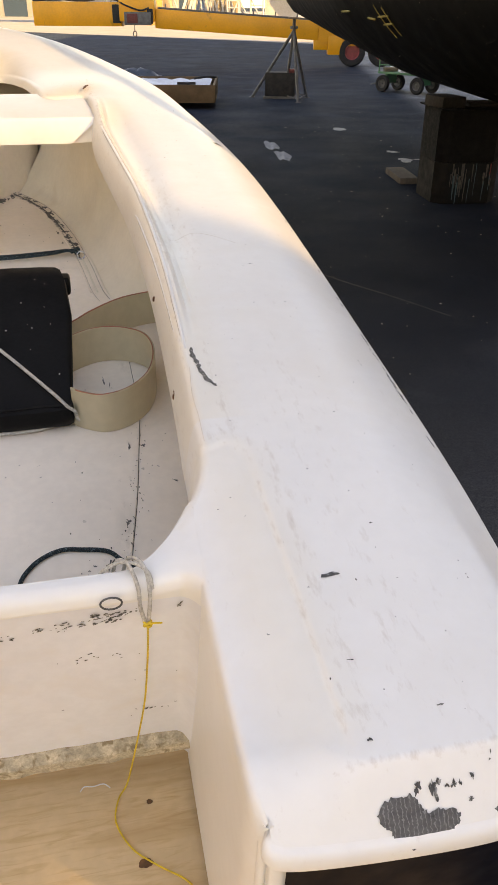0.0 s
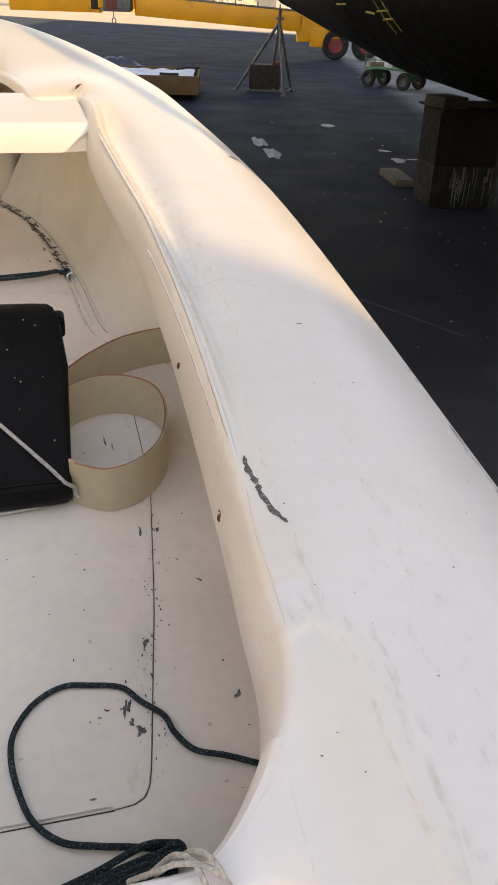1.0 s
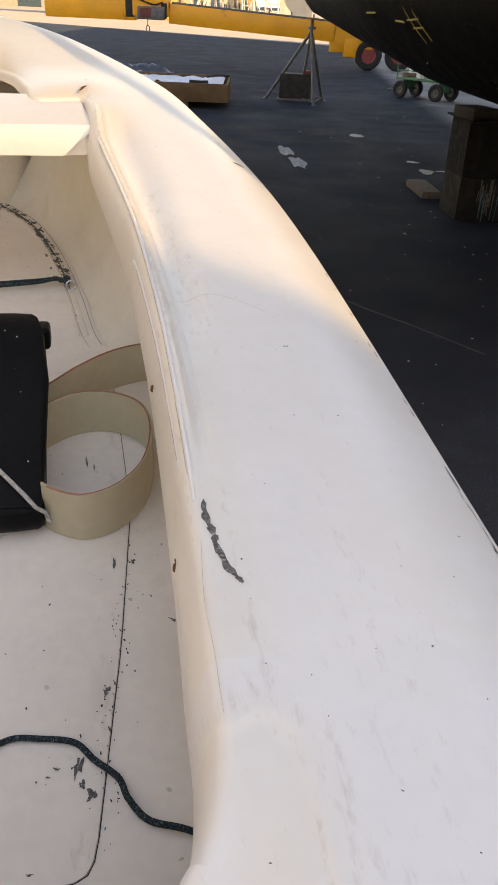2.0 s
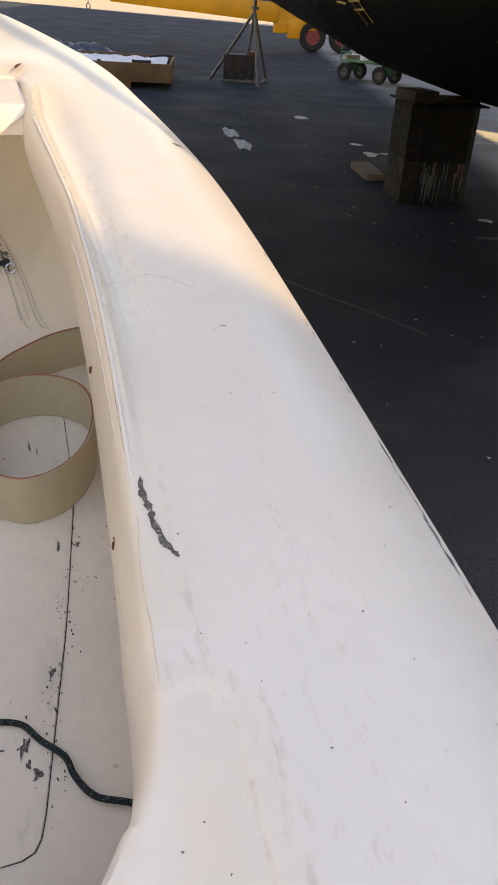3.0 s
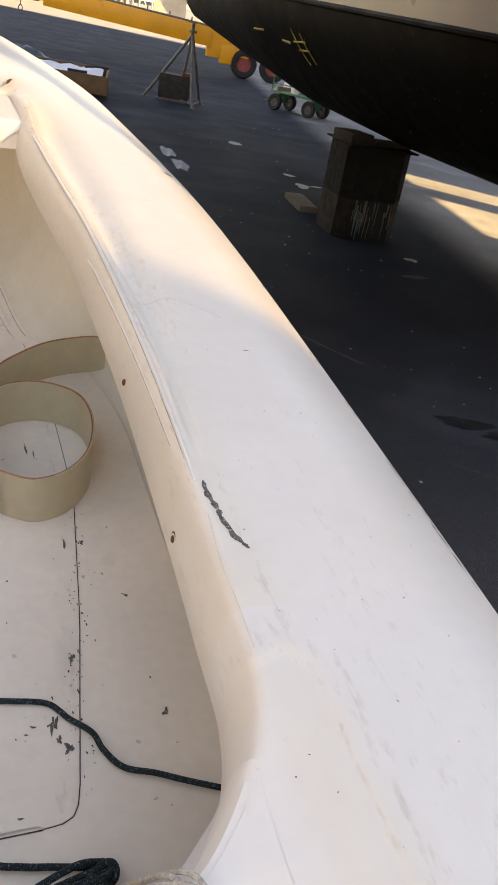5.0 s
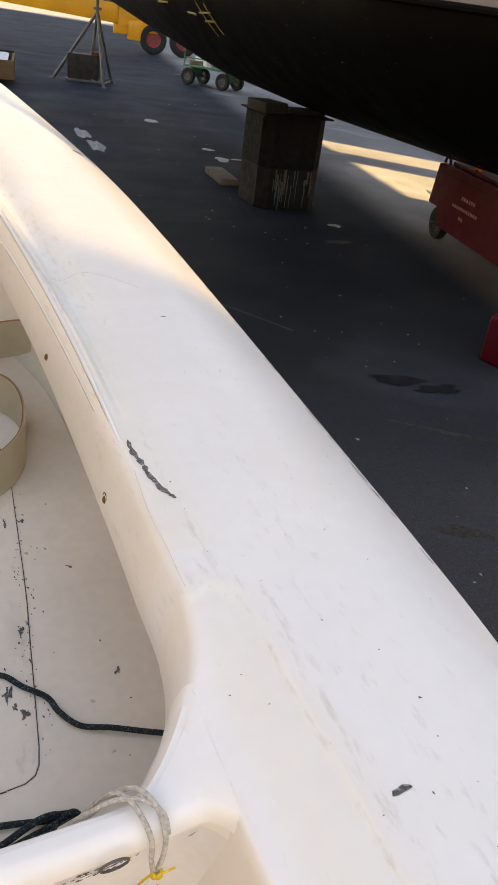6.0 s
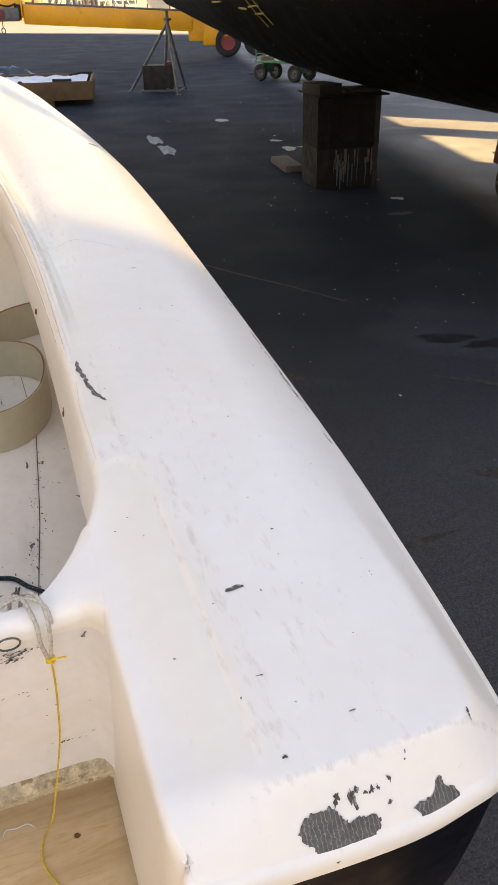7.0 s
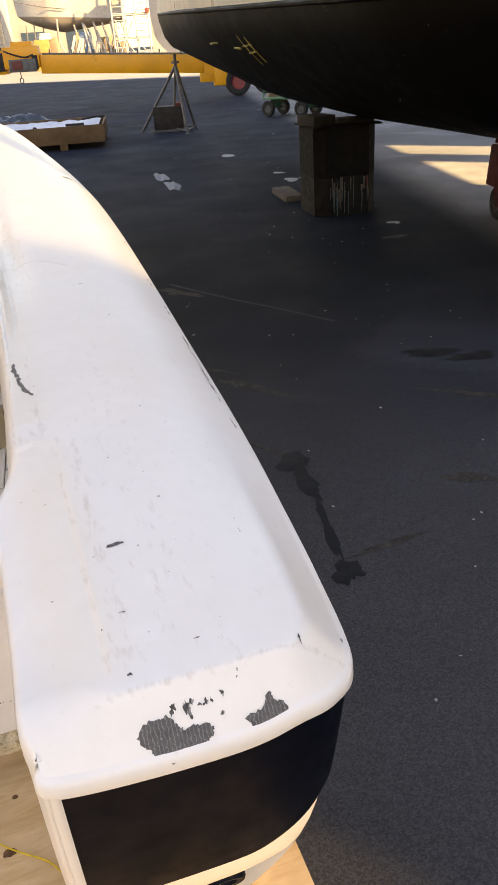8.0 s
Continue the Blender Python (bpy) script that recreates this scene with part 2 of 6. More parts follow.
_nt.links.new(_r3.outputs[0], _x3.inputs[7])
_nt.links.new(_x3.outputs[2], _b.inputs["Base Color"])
oil_stain = mat("oil_stain", (0.013, 0.014, 0.017), 0.6, tone=0.3, scale=4, spec=0.15)
chalk = mat("pale_scuff", (0.032, 0.034, 0.038), 0.9, tone=0.4, scale=8)
# white sheet; the blue cast of sky-lit shade is put into its base
sheet_pale = mat("white_plastic_blue_cast", (0.48, 0.55, 0.68), 0.5, tone=0.15, scale=6)
smear_tan = mat("tan_smear", (0.058, 0.052, 0.044), 0.9, tone=0.5, scale=30, fine=200, spec=0.2)
dull_paper = mat("grey_white_paper", (0.30, 0.34, 0.39), 0.7, tone=0.3, scale=25)
paper = mat("white_paper", (0.65, 0.68, 0.72), 0.8, tone=0.15, scale=20)
antifoul = mat("black_antifouling", (0.0032, 0.0032, 0.0038), 0.6, tone=0.4, scale=1.5, fine=30, bump=0.08, bump_scale=12, spec=0.10)
topside = mat("grey_topsides", (0.24, 0.235, 0.245), 0.35, tone=0.06, scale=1.0)
yellow_mark = mat("yellow_crayon", (0.34, 0.29, 0.09), 0.8, tone=0.3, scale=60)
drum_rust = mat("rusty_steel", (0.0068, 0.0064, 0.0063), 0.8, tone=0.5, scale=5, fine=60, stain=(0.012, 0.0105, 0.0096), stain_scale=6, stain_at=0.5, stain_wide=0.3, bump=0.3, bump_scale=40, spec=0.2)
paint_blue = mat("blue_paint_drip", (0.025, 0.075, 0.10), 0.6, tone=0.3, scale=30)
paint_pale = mat("pale_paint_drip", (0.34, 0.33, 0.31), 0.7, tone=0.3, scale=30)
drip_pale = mat("pale_drip", (0.06, 0.056, 0.053), 0.7, tone=0.4, scale=30)
paint_red = mat("red_paint_smear", (0.14, 0.025, 0.02), 0.7, tone=0.3, scale=30)
steel_dark = mat("weathered_steel", (0.11, 0.115, 0.12), 0.6, metal=0.3, tone=0.3, scale=12, fine=90)
yellow_paint = mat("yellow_machine_paint", (0.75, 0.30, 0.008), 0.42, tone=0.12, scale=1.5, fine=20, stain=(0.35, 0.16, 0.01), stain_scale=4, stain_at=0.66)
rubber = mat("rubber", (0.022, 0.022, 0.023), 0.8, tone=0.3, scale=20, bump=0.2, bump_scale=60, spec=0.3)
red_paint = mat("red_machine_paint", (0.085, 0.003, 0.010), 0.5, tone=0.15, scale=4, fine=40, spec=0.2)
faded_letter = mat("faded_lettering", (0.34, 0.20, 0.21), 0.8, tone=0.2, scale=30)
wheel_red = mat("red_rim", (0.30, 0.05, 0.05), 0.6, tone=0.3, scale=12)
green_paint = mat("green_cart_paint", (0.018, 0.17, 0.08), 0.5, tone=0.2, scale=10)
white_paint = mat("white_paint", (0.75, 0.74, 0.71), 0.5, tone=0.08, scale=2)
tarp_blue = mat("blue_grey_tarp", (0.018, 0.038, 0.065), 0.35, tone=0.3, scale=8, bump=0.2, bump_scale=15)
concrete = mat("pale_concrete", (0.21, 0.20, 0.195), 0.85, tone=0.15, scale=0.6, fine=20)
amber = mat("amber_lens", (0.80, 0.28, 0.02), 0.25)
silver = mat("bright_steel", (0.6, 0.6, 0.62), 0.25, metal=1.0)
canvas = mat("ochre_canvas", (0.30, 0.155, 0.05), 0.8, tone=0.2, scale=3)


timber_brown = mat("brown_timber", (0.13, 0.085, 0.05), 0.75, tone=0.3, scale=6, fine=80, bump=0.15, bump_scale=60, spec=0.2)
# near-black base for the drum's upper shell and cap
steel_black = mat("near_black_steel", (0.0046, 0.0044, 0.0046), 0.85, tone=0.5, scale=7, fine=80, stain=(0.0075, 0.007, 0.0066), stain_scale=9, stain_at=0.52, stain_wide=0.25, bump=0.3, bump_scale=50, spec=0.15)
crate_grey = mat("dull_dark_steel", (0.030, 0.030, 0.031), 0.7, tone=0.4, scale=9, fine=60, spec=0.2)
underbody = mat("worn_underbody", (0.13, 0.115, 0.105), 0.7, tone=0.3, scale=0.8, fine=8)
# far whites darkened in the base, as the strong sun clips them
white_far = mat("dimmed_white_paint", (0.30, 0.30, 0.305), 0.6, tone=0.2, scale=0.6, fine=6)
canvas_pale = mat("pale_canvas", (0.24, 0.19, 0.14), 0.8, tone=0.25, scale=1.5, fine=10)
tarp_sky = mat("light_blue_tarp", (0.16, 0.26, 0.42), 0.6, tone=0.25, scale=2)
# half-clear sheet material, added to weaken the sun
netting = bpy.data.materials.new("shade_netting")
netting.use_nodes = True
_nt = netting.node_tree
_tr = _nt.nodes.new("ShaderNodeBsdfTransparent")
_ms = _nt.nodes.new("ShaderNodeMixShader")
_ms.inputs[0].default_value = 0.62
_nt.links.new(_tr.outputs[0], _ms.inputs[1])
_nt.links.new(_nt.nodes["Principled BSDF"].outputs[0], _ms.inputs[2])
_nt.nodes["Principled BSDF"].inputs["Base Color"].default_value = (0.12, 0.12, 0.11, 1)
_nt.nodes["Principled BSDF"].inputs["Roughness"].default_value = 0.9
_nt.links.new(_ms.outputs[0], _nt.nodes["Material Output"].inputs[0])


sheet_dark = mat("dark_brown_sheet", (0.085, 0.065, 0.045), 0.85, tone=0.25, scale=2, fine=30)


# ---- mesh helpers ----
def part(name, bm, material, parent=None, label="", smooth=True, m=None):
    """Links a bmesh as one mesh object under a thing or part."""
    me = bpy.data.meshes.new(name)
    bmesh.ops.recalc_face_normals(bm, faces=bm.faces[:])
    bm.to_mesh(me)
    bm.free()
    for mt in material if isinstance(material, (list, tuple)) else [material]:
        me.materials.append(mt)
    if smooth:
        me.shade_smooth()
        me.set_sharp_from_angle(angle=radians(42))
    ob = new(name, me)
    if parent:
        ob.parent = parent
    if m is not None:
        ob.matrix_basis = m
    if label:
        ob["label"] = label
    return ob


def thing(name, m, label, category, group="", kind=""):
    return_ob = new(name)
    return_ob.matrix_basis = m
    return_ob.empty_display_size = 0.1
    return tagged(return_ob, label, category, group, kind)


def loft(rows, bm=None, closed=False, cap=False):
    """A sheet of quads through rows of points; closed joins each row's ends."""
    bm = bm or bmesh.new()
    vs = [[bm.verts.new(p) for p in r] for r in rows]
    n = len(rows[0])
    for a, b in zip(vs, vs[1:]):
        for i in range(n if closed else n - 1):
            j = (i + 1) % n
            quad = [a[i], a[j], b[j], b[i]]
            try:
                bm.faces.new(quad)
            except ValueError:
                pass
    if cap:
        for r in (vs[0], vs[-1]):
            bm.faces.new(r)
    return bm


def tube(points, r, seg=10, bm=None, closed=False, taper=None):
    """A round tube along a smooth line of points."""
    pts = [Vector(p) for p in points]
    rows, up = [], Vector((0.13, 0.21, 0.97))
    for i, p in enumerate(pts):
        d = (pts[min(i + 1, len(pts) - 1)] - pts[max(i - 1, 0)]).normalized()
        side = d.cross(up)
        if side.length < 0.05:
            side = d.cross(Vector((1, 0, 0)))
        side.normalize()
        up2 = side.cross(d).normalized()
        rr = r if taper is None else r + (taper - r) * i / (len(pts) - 1)
        rows.append([p + side * rr * math.cos(2 * math.pi * k / seg) + up2 * rr * math.sin(2 * math.pi * k / seg) for k in range(seg)])
    return loft(rows, bm, closed=True, cap=not closed)


def spline(knots, n):
    """n points along a smooth line through the knots (any number of coordinates)."""
    k = np.array(knots, float)
    k = np.vstack([2 * k[0] - k[1], k, 2 * k[-1] - k[-2]])
    out = []
    for i in range(n):
        s = i / (n - 1) * (len(knots) - 1)
        j = min(int(s), len(knots) - 2)
        f = s - j
        p0, p1, p2, p3 = k[j : j + 4]
        out.append(0.5 * (2 * p1 + (p2 - p0) * f + (2 * p0 - 5 * p1 + 4 * p2 - p3) * f * f + (3 * p1 - p0 - 3 * p2 + p3) * f**3))
    return np.array(out)


def box(x0, y0, z0, x1, y1, z1, bevel=0.0, bm=None, m=None, seg=2):
    bm2 = bmesh.new()
    bmesh.ops.create_cube(bm2, size=1)
    bmesh.ops.scale(bm2, vec=(x1 - x0, y1 - y0, z1 - z0), verts=bm2.verts)
    bmesh.ops.translate(bm2, vec=((x0 + x1) / 2, (y0 + y1) / 2, (z0 + z1) / 2), verts=bm2.verts)
    if bevel:
        bmesh.ops.bevel(bm2, geom=bm2.edges[:], offset=bevel, segments=seg, affect="EDGES", profile=0.6)
    if m is not None:
        bmesh.ops.transform(bm2, matrix=m, verts=bm2.verts)
    return join(bm, bm2)


def join(bm, extra):
    if bm is None:
        return extra
    me = bpy.data.meshes.new("tmp")
    extra.to_mesh(me)
    extra.free()
    bm.from_mesh(me)
    bpy.data.meshes.remove(me)
    return bm


def prism(outline, z0, z1, bevel=0.0, bm=None):
    """An upright solid on a plan outline."""
    b2 = bmesh.new()
    bottom = [b2.verts.new((x, y, z0)) for x, y in outline]
    top = [b2.verts.new((x, y, z1)) for x, y in outline]
    b2.faces.new(bottom), b2.faces.new(top)
    for i in range(len(outline)):
        j = (i + 1) % len(outline)
        b2.faces.new((bottom[i], bottom[j], top[j], top[i]))
    if bevel:
        bmesh.ops.bevel(b2, geom=[e for e in b2.edges], offset=bevel, segments=2, affect="EDGES")
    return join(bm, b2)


def lathe(profile, seg=32, m=None, bm=None):
    """A round body about z from (radius, height) pairs."""
    rows = [[(r * math.cos(2 * math.pi * k / seg), r * math.sin(2 * math.pi * k / seg), z) for k in range(seg)] for r, z in profile]
    b2 = loft(rows, closed=True)
    bmesh.ops.remove_doubles(b2, verts=b2.verts, dist=1e-5)
    if m is not None:
        bmesh.ops.transform(b2, matrix=m, verts=b2.verts)
    return join(bm, b2)


def blob(cx, cy, rx, ry, seed, n=22, rough=0.35):
    """A ragged closed outline."""
    rng = random.Random(seed)
    ph = [rng.uniform(0, 6.28) for _ in range(5)]
    out = []
    for i in range(n):
        a = 2 * math.pi * i / n
        k = 1 + rough * (0.5 * math.sin(2 * a + ph[0]) + 0.35 * math.sin(3 * a + ph[1]) + 0.3 * math.sin(5 * a + ph[2]) + 0.25 * math.sin(9 * a + ph[3])) + rough * 0.4 * rng.uniform(-1, 1)
        out.append((cx + rx * k * math.cos(a), cy + ry * k * math.sin(a)))
    return out


# ---- ground ----
def ground_sheet():
    bm = bmesh.new()
    xs = [-600, -120, -40, -16, -8, -4, -2, 0, 2, 4, 8, 16, 40, 120, 600]
    ys = [-600, -120, -40, -12, -4, 0, 4, 8, 14, 22, 40, 80, 200, 1500]
    loft([[(x, y, 0) for x in xs] for y in ys], bm)
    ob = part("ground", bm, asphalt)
    return tagged(ob, "dark worn asphalt of the boatyard", "ground", kind="structure")


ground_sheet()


def concrete_apron():
    # pale slab paints in the sunlit ground; its edge follows the shadow line
    ob = part("concrete_apron", prism([(4.2, 38.0), (60, 36.5), (60, 320), (-120, 320), (-120, 145), (-11.2, 51.0), (-4.3, 45.5), (1.84, 40.2)], -0.02, 0.012), concrete)
    return tagged(ob, "pale slab for the sunlit concrete ground across the yard", "pavement", kind="structure")


concrete_apron()


# ---- the white open boat ----
BOAT = pose(0, 0, 0, 0, 0, 13)
CU = -0.40
PAIRS = [
    ((0.1335, 0.386), (0.1315, 0.389)), ((0.1425, 0.3738), (0.1275, 0.3945)), ((0.27, 0.368), (0.1235, 0.406)), ((0.36, 0.370), (0.1222, 0.423)), ((0.425, 0.385), (0.122, 0.46)),
    ((0.462, 0.43), (0.122, 0.53)), ((0.476, 0.55), (0.122, 0.655)), ((0.484, 0.70), (0.1255, 0.785)), ((0.491, 0.85), (0.1515, 0.86)),
    ((0.496, 1.0), (0.161, 0.985)), ((0.500, 1.2), (0.168, 1.2)), ((0.508, 1.6), (0.172, 1.6)), ((0.512, 2.0), (0.160, 2.0)),
    ((0.504, 2.35), (0.136, 2.3)), ((0.475, 2.68), (0.10, 2.62)), ((0.42, 3.0), (0.088, 2.86)), ((0.34, 3.35), (0.060, 2.985)),
    ((0.21, 3.70), (-0.058, 2.985)), ((0.04, 4.05), (-0.100, 3.17)), ((-0.12, 4.28), (-0.155, 3.46)), ((-0.28, 4.42), (-0.245, 3.68)), ((-0.40, 4.45), (-0.40, 3.72)),
]
NS = 505
OUT = spline([a for a, b in PAIRS], NS)
INN = spline([b for a, b in PAIRS], NS)
# the cockpit edge swings from the side deck into the transom
for _i in range(168, 217):
    _t = (_i - 168) / 48
    INN[_i] = (0.1255 * (2 * _t**3 - 3 * _t**2 + 1) + 0.124 * (_t**3 - 2 * _t**2 + _t) + 0.161 * (3 * _t**2 - 2 * _t**3) + 0.008 * (_t**3 - _t**2), 0.785 + 0.20 * _t)
_ov = [(v, u) for u, v in OUT if v > 0.45]


def smooth01(x):
    x = min(1.0, max(0.0, x))
    return x * x * (3 - 2 * x)


def outer_u(v):
    return float(np.interp(v, [a for a, b in _ov], [b for a, b in _ov]))


_iv = [(v, u) for u, v in INN[:381] if v > 0.7]


def inner_u(v):
    return float(np.interp(v, [a for a, b in _iv], [b for a, b in _iv]))


def deck_base(v):
    return 0.885 + 0.093 * v + 0.02 * max(0.0, v - 2.2) ** 2


def scoop_gap(u, v):
    """Distance from the rounded edge of the scoop, negative inside it."""
    r = 0.035
    qx, qy = u - (0.211 - r), v - (0.888 + 0.006 * math.cos((u - 0.19) * 90) - r)
    return math.hypot(qx, qy) - r if qx > 0 and qy > 0 else max(qx, qy) - r


def deck_z(u, v):
    """Height of the side deck: sheer, camber, the bevelled stern and the shallow scoop beside the well."""
    z = deck_base(v)
    # bevel round the stern quarter
    cu, cv, r = 0.376, 0.45, 0.09
    if u > cu and v < cv:
        d = r - math.hypot(u - cu, cv - v)
    elif v < cv:
        d = v - 0.36
    else:
        d = outer_u(v) - u
    round_off = smooth01((v - 0.42) / 0.42)
    # crisp crease along the deck panel, easing into a soft roll beside the well
    soft = 0.003 + 0.030 * smooth01((0.225 - u) / 0.06)
    x = 0.047 - d
    z -= (1 - round_off) * 1.2 * (0.0 if x < -soft else x if x > soft else (x + soft) ** 2 / (4 * soft))
    if v > 0.42:
        e = outer_u(v) - u
        z -= round_off * 0.042 * max(0.0, 1 - max(0.0, e) / 0.13) ** 2 * (1 - 0.5 * smooth01((v - 2.6) / 0.8))
        z += 0.05 * smooth01((v - 2.2) / 0.9) * smooth01((0.34 - u) / 0.3) * (1 - smooth01((v - 3.0) / 0.6))
    z -= 0.0028 * smooth01((0.003 - scoop_gap(u, v)) / 0.007) * smooth01((v - 0.40) / 0.05)
    if v > 0.95:
        d_in = u - inner_u(v)
        bead = smooth01((v - 1.15) / 0.25) * (1 - smooth01((v - 2.75) / 0.2))
        z += bead * (0.007 * math.exp(-(((d_in - 0.008) / 0.006) ** 2)) - 0.005 * math.exp(-(((d_in - 0.021) / 0.006) ** 2)) + 0.003 * math.exp(-(((d_in - 0.032) / 0.005) ** 2)))
        wide = 1 + 0.5 * smooth01((v - 1.9) / 0.6)
        z -= 0.028 * smooth01((v - 1.3) / 0.6) * (1 - smooth01((v - 2.66) / 0.30)) * math.exp(-(((d_in - 0.042 * wide) / (0.030 * wide)) ** 2))
    z -= 0.0175 * smooth01((0.205 - u) / 0.11) * smooth01((v - 0.38) / 0.14) * smooth01((0.90 - v) / 0.16)
    return z


def normals2(line):
    """Outward plan normals of a line that runs with the outside on its right."""
    d = np.gradient(line, axis=0)
    n = np.stack([d[:, 1], -d[:, 0]], axis=1)
    return n / np.linalg.norm(n, axis=1)[:, None]


N_OUT = normals2(OUT)
N_IN = -normals2(INN)


def mirrored(rows):
    """The rows of the starboard half, carried over the bow to the port side."""
    return [list(r) + [(2 * CU - p[0], p[1], p[2]) for p in reversed(r[:-1])] for r in rows]


boat = thing("open_boat", BOAT, "white fibreglass open boat with worn gelcoat, standing on plywood", "boat")


def boat_deck():
    ws = [0.0, 0.009, 0.018, 0.027, 0.036, 0.048, 0.06, 0.075, 0.09, 0.11, 0.13, 0.15, 0.17, 0.19, 0.205, 0.215, 0.223, 0.230, 0.237, 0.244, 0.251, 0.258, 0.265, 0.272, 0.28, 0.29, 0.30, 0.315, 0.33, 0.345, 0.36] + [0.38 + 0.02 * k for k in range(31)] + [0.991, 1.0]
    rows = []

    def arch(i, w):
        """The foredeck dips to the level edge of its arched opening."""
        level = 1.204 + 0.018 * smooth01((i - 400) / 30)
        return (level - deck_z(*INN[i])) * smooth01((i - 338) / 34) * max(0.0, 1 - w / 0.4) ** 2

    # the inner edge: a rounded rim beside the well, flush where it runs into the transom, a flange along the cockpit
    flange = ((0.004, -0.104), (0.024, -0.108), (0.0265, -0.101), (0.0215, -0.06), (0.0165, -0.03), (0.0105, -0.011), (0.004, -0.002))
    rim = ((0.0, -0.036), (0.0060, -0.036), (0.0065, -0.030), (0.0065, -0.019), (0.0060, -0.010), (0.0040, -0.0035), (0.0012, -0.0006))
    for (fo, fz), (ro, rz) in zip(flange, rim):
        row = []
        for i in range(NS):
            u, v = INN[i]
            k_rim, k_fl = 1 - smooth01((v - 0.672) / 0.018), float(i >= 168)
            if v < 0.72:
                turn = smooth01(i / 20)
                n = N_OUT[0] * (1 - turn) + np.array((-1.0, 0.0)) * turn
            else:
                n = N_IN[max(i, 170)]
            o, dz = ro * k_rim + fo * k_fl, rz * k_rim + fz * k_fl * (1 - 0.72 * smooth01((i - 392) / 22))
            row.append((u + n[0] * o, v + n[1] * o, deck_z(u, v) + dz + arch(i, 0.0)))
        rows.append(row)
    for w in ws[1:]:
        rows.append([(*(INN[i] * (1 - w) + OUT[i] * w), deck_z(*(INN[i] * (1 - w) + OUT[i] * w)) + arch(i, w)) for i in range(NS)])
    # chipped moulding beads along the cockpit edge
    rng = random.Random(14)
    for o0, z0, o1, z1, v0, v1, r, name in ((0.0, 0.0005, 0.001, 0.0035, 1.16, 2.62, 0.0034, "edge_bead"), (0.009, -0.011, 0.0165, -0.027, 1.20, 1.93, 0.0020, "lower_bead")):
        for side in (1, -1):
            pts = []
            for i in range(NS):
                u, v = INN[i]
                if not (v0 < v < v1 and u > 0.05 and i < 400):
                    continue
                f = (v - v0) / (v1 - v0)
                o, dz = o0 + (o1 - o0) * f, z0 + (z1 - z0) * f - 0.004 * (1 - smooth01(f / 0.06)) - 0.004 * smooth01((f - 0.94) / 0.06)
                uu = u + N_IN[i][0] * o + rng.uniform(-0.0002, 0.0002)
                pts.append((uu if side == 1 else 2 * CU - uu, v + N_IN[i][1] * o, deck_z(u, v) + dz + rng.uniform(-0.0004, 0.0004)))
            part(name, tube(pts, r, 8), gelcoat, boat, "chipped white moulding bead")
            # tan lines draw in groove shadow and dirt beside each bead
            for du, dz in ((r * 0.9, -r * 0.25), (-r * 0.95, -r * 0.5)):
                part("groove_dirt", tube([(x + (du if side == 1 else -du), y, z + dz) for x, y, z in pts[3:-3]], 0.0008, 5), groove_tan, boat)
    for o, dz in ((0.0035, -0.0012), (0.0065, -0.004), (0.008, -0.009), (0.0085, -0.019), (0.006, -0.0245), (0.001, -0.0255), (-0.012, -0.0255)):
        rows.append([(OUT[i][0] + N_OUT[i][0] * o, OUT[i][1] + N_OUT[i][1] * o, deck_z(*OUT[i]) + dz) for i in range(NS)])
    deck = part("deck", loft(mirrored(rows)), gelcoat_deck, boat, "glossy white gelcoat side deck, chipped and scuffed")
    # where feet and ropes have dirtied the moulding
    wear = deck.data.attributes.new("wear", "FLOAT", "POINT")
    warmth = deck.data.attributes.new("warm_tint", "FLOAT", "POINT")
    for vert in deck.data.vertices:
        u, v, z = vert.co
        w = 0.0
        if u > CU and 0.36 < v < 3.2:
            g = scoop_gap(u, v)
            on = smooth01((v - 0.40) / 0.04) * (1 - smooth01((v - 1.05) / 0.15))
            # scuffed band, plus a thin edge line painting in dirt and step shading
            w = max(0.55 * on * math.exp(-(((g - 0.022) / 0.018) ** 2)), 0.6 * on * math.exp(-(((g + 0.001) / 0.003) ** 2)))
            if v < 1.2:
                w = max(w, 0.30 * math.exp(-(((u - 0.30) / 0.05) ** 2)) * on)
                dirt_u = 0.198 + 0.02 * (1.05 - v)
                w = max(w, 0.7 * smooth01((v - 0.86) / 0.04) * math.exp(-(((u - dirt_u) / 0.008) ** 2)))
            if v < 0.46 and u > 0.19:
                w = max(w, 0.85 * math.exp(-(((v - 0.408) / 0.004) ** 2)))
            if v > 0.95:
                d_in = u - inner_u(v)
                w = max(w, 0.95 * smooth01((v - 1.25) / 0.4) * math.exp(-(((d_in - 0.010) / 0.014) ** 2)))
                w = max(w, 0.5 * smooth01((v - 1.4) / 0.2) * (1 - smooth01((v - 2.2) / 0.3)) * math.exp(-(((d_in - 0.06) / 0.035) ** 2)))
                if d_in < 0.001:
                    w = max(w, 0.28)
        wear.data[vert.index].value = w
        # cream on inner deck and scoop, full strength on the shaded flange
        tint = 0.0
        if u > CU and v > 0.4:
            d_in = u - inner_u(v) if v > 0.95 else 0.2
            tint = max(1 - smooth01((d_in - 0.01) / 0.10), 0.8 * (1 - smooth01((scoop_gap(u, v) + 0.01) / 0.06)) * smooth01((v - 0.4) / 0.05) * (1 - (1 - smooth01((u - 0.122) / 0.05)) * (1 - smooth01((v - 0.80) / 0.08))), 0.25 * smooth01((v - 0.85) / 0.1))
            if d_in < 0.004:
                tint = 1.0
        warmth.data[vert.index].value = tint


boat_deck()


N_HULL = N_OUT.copy()
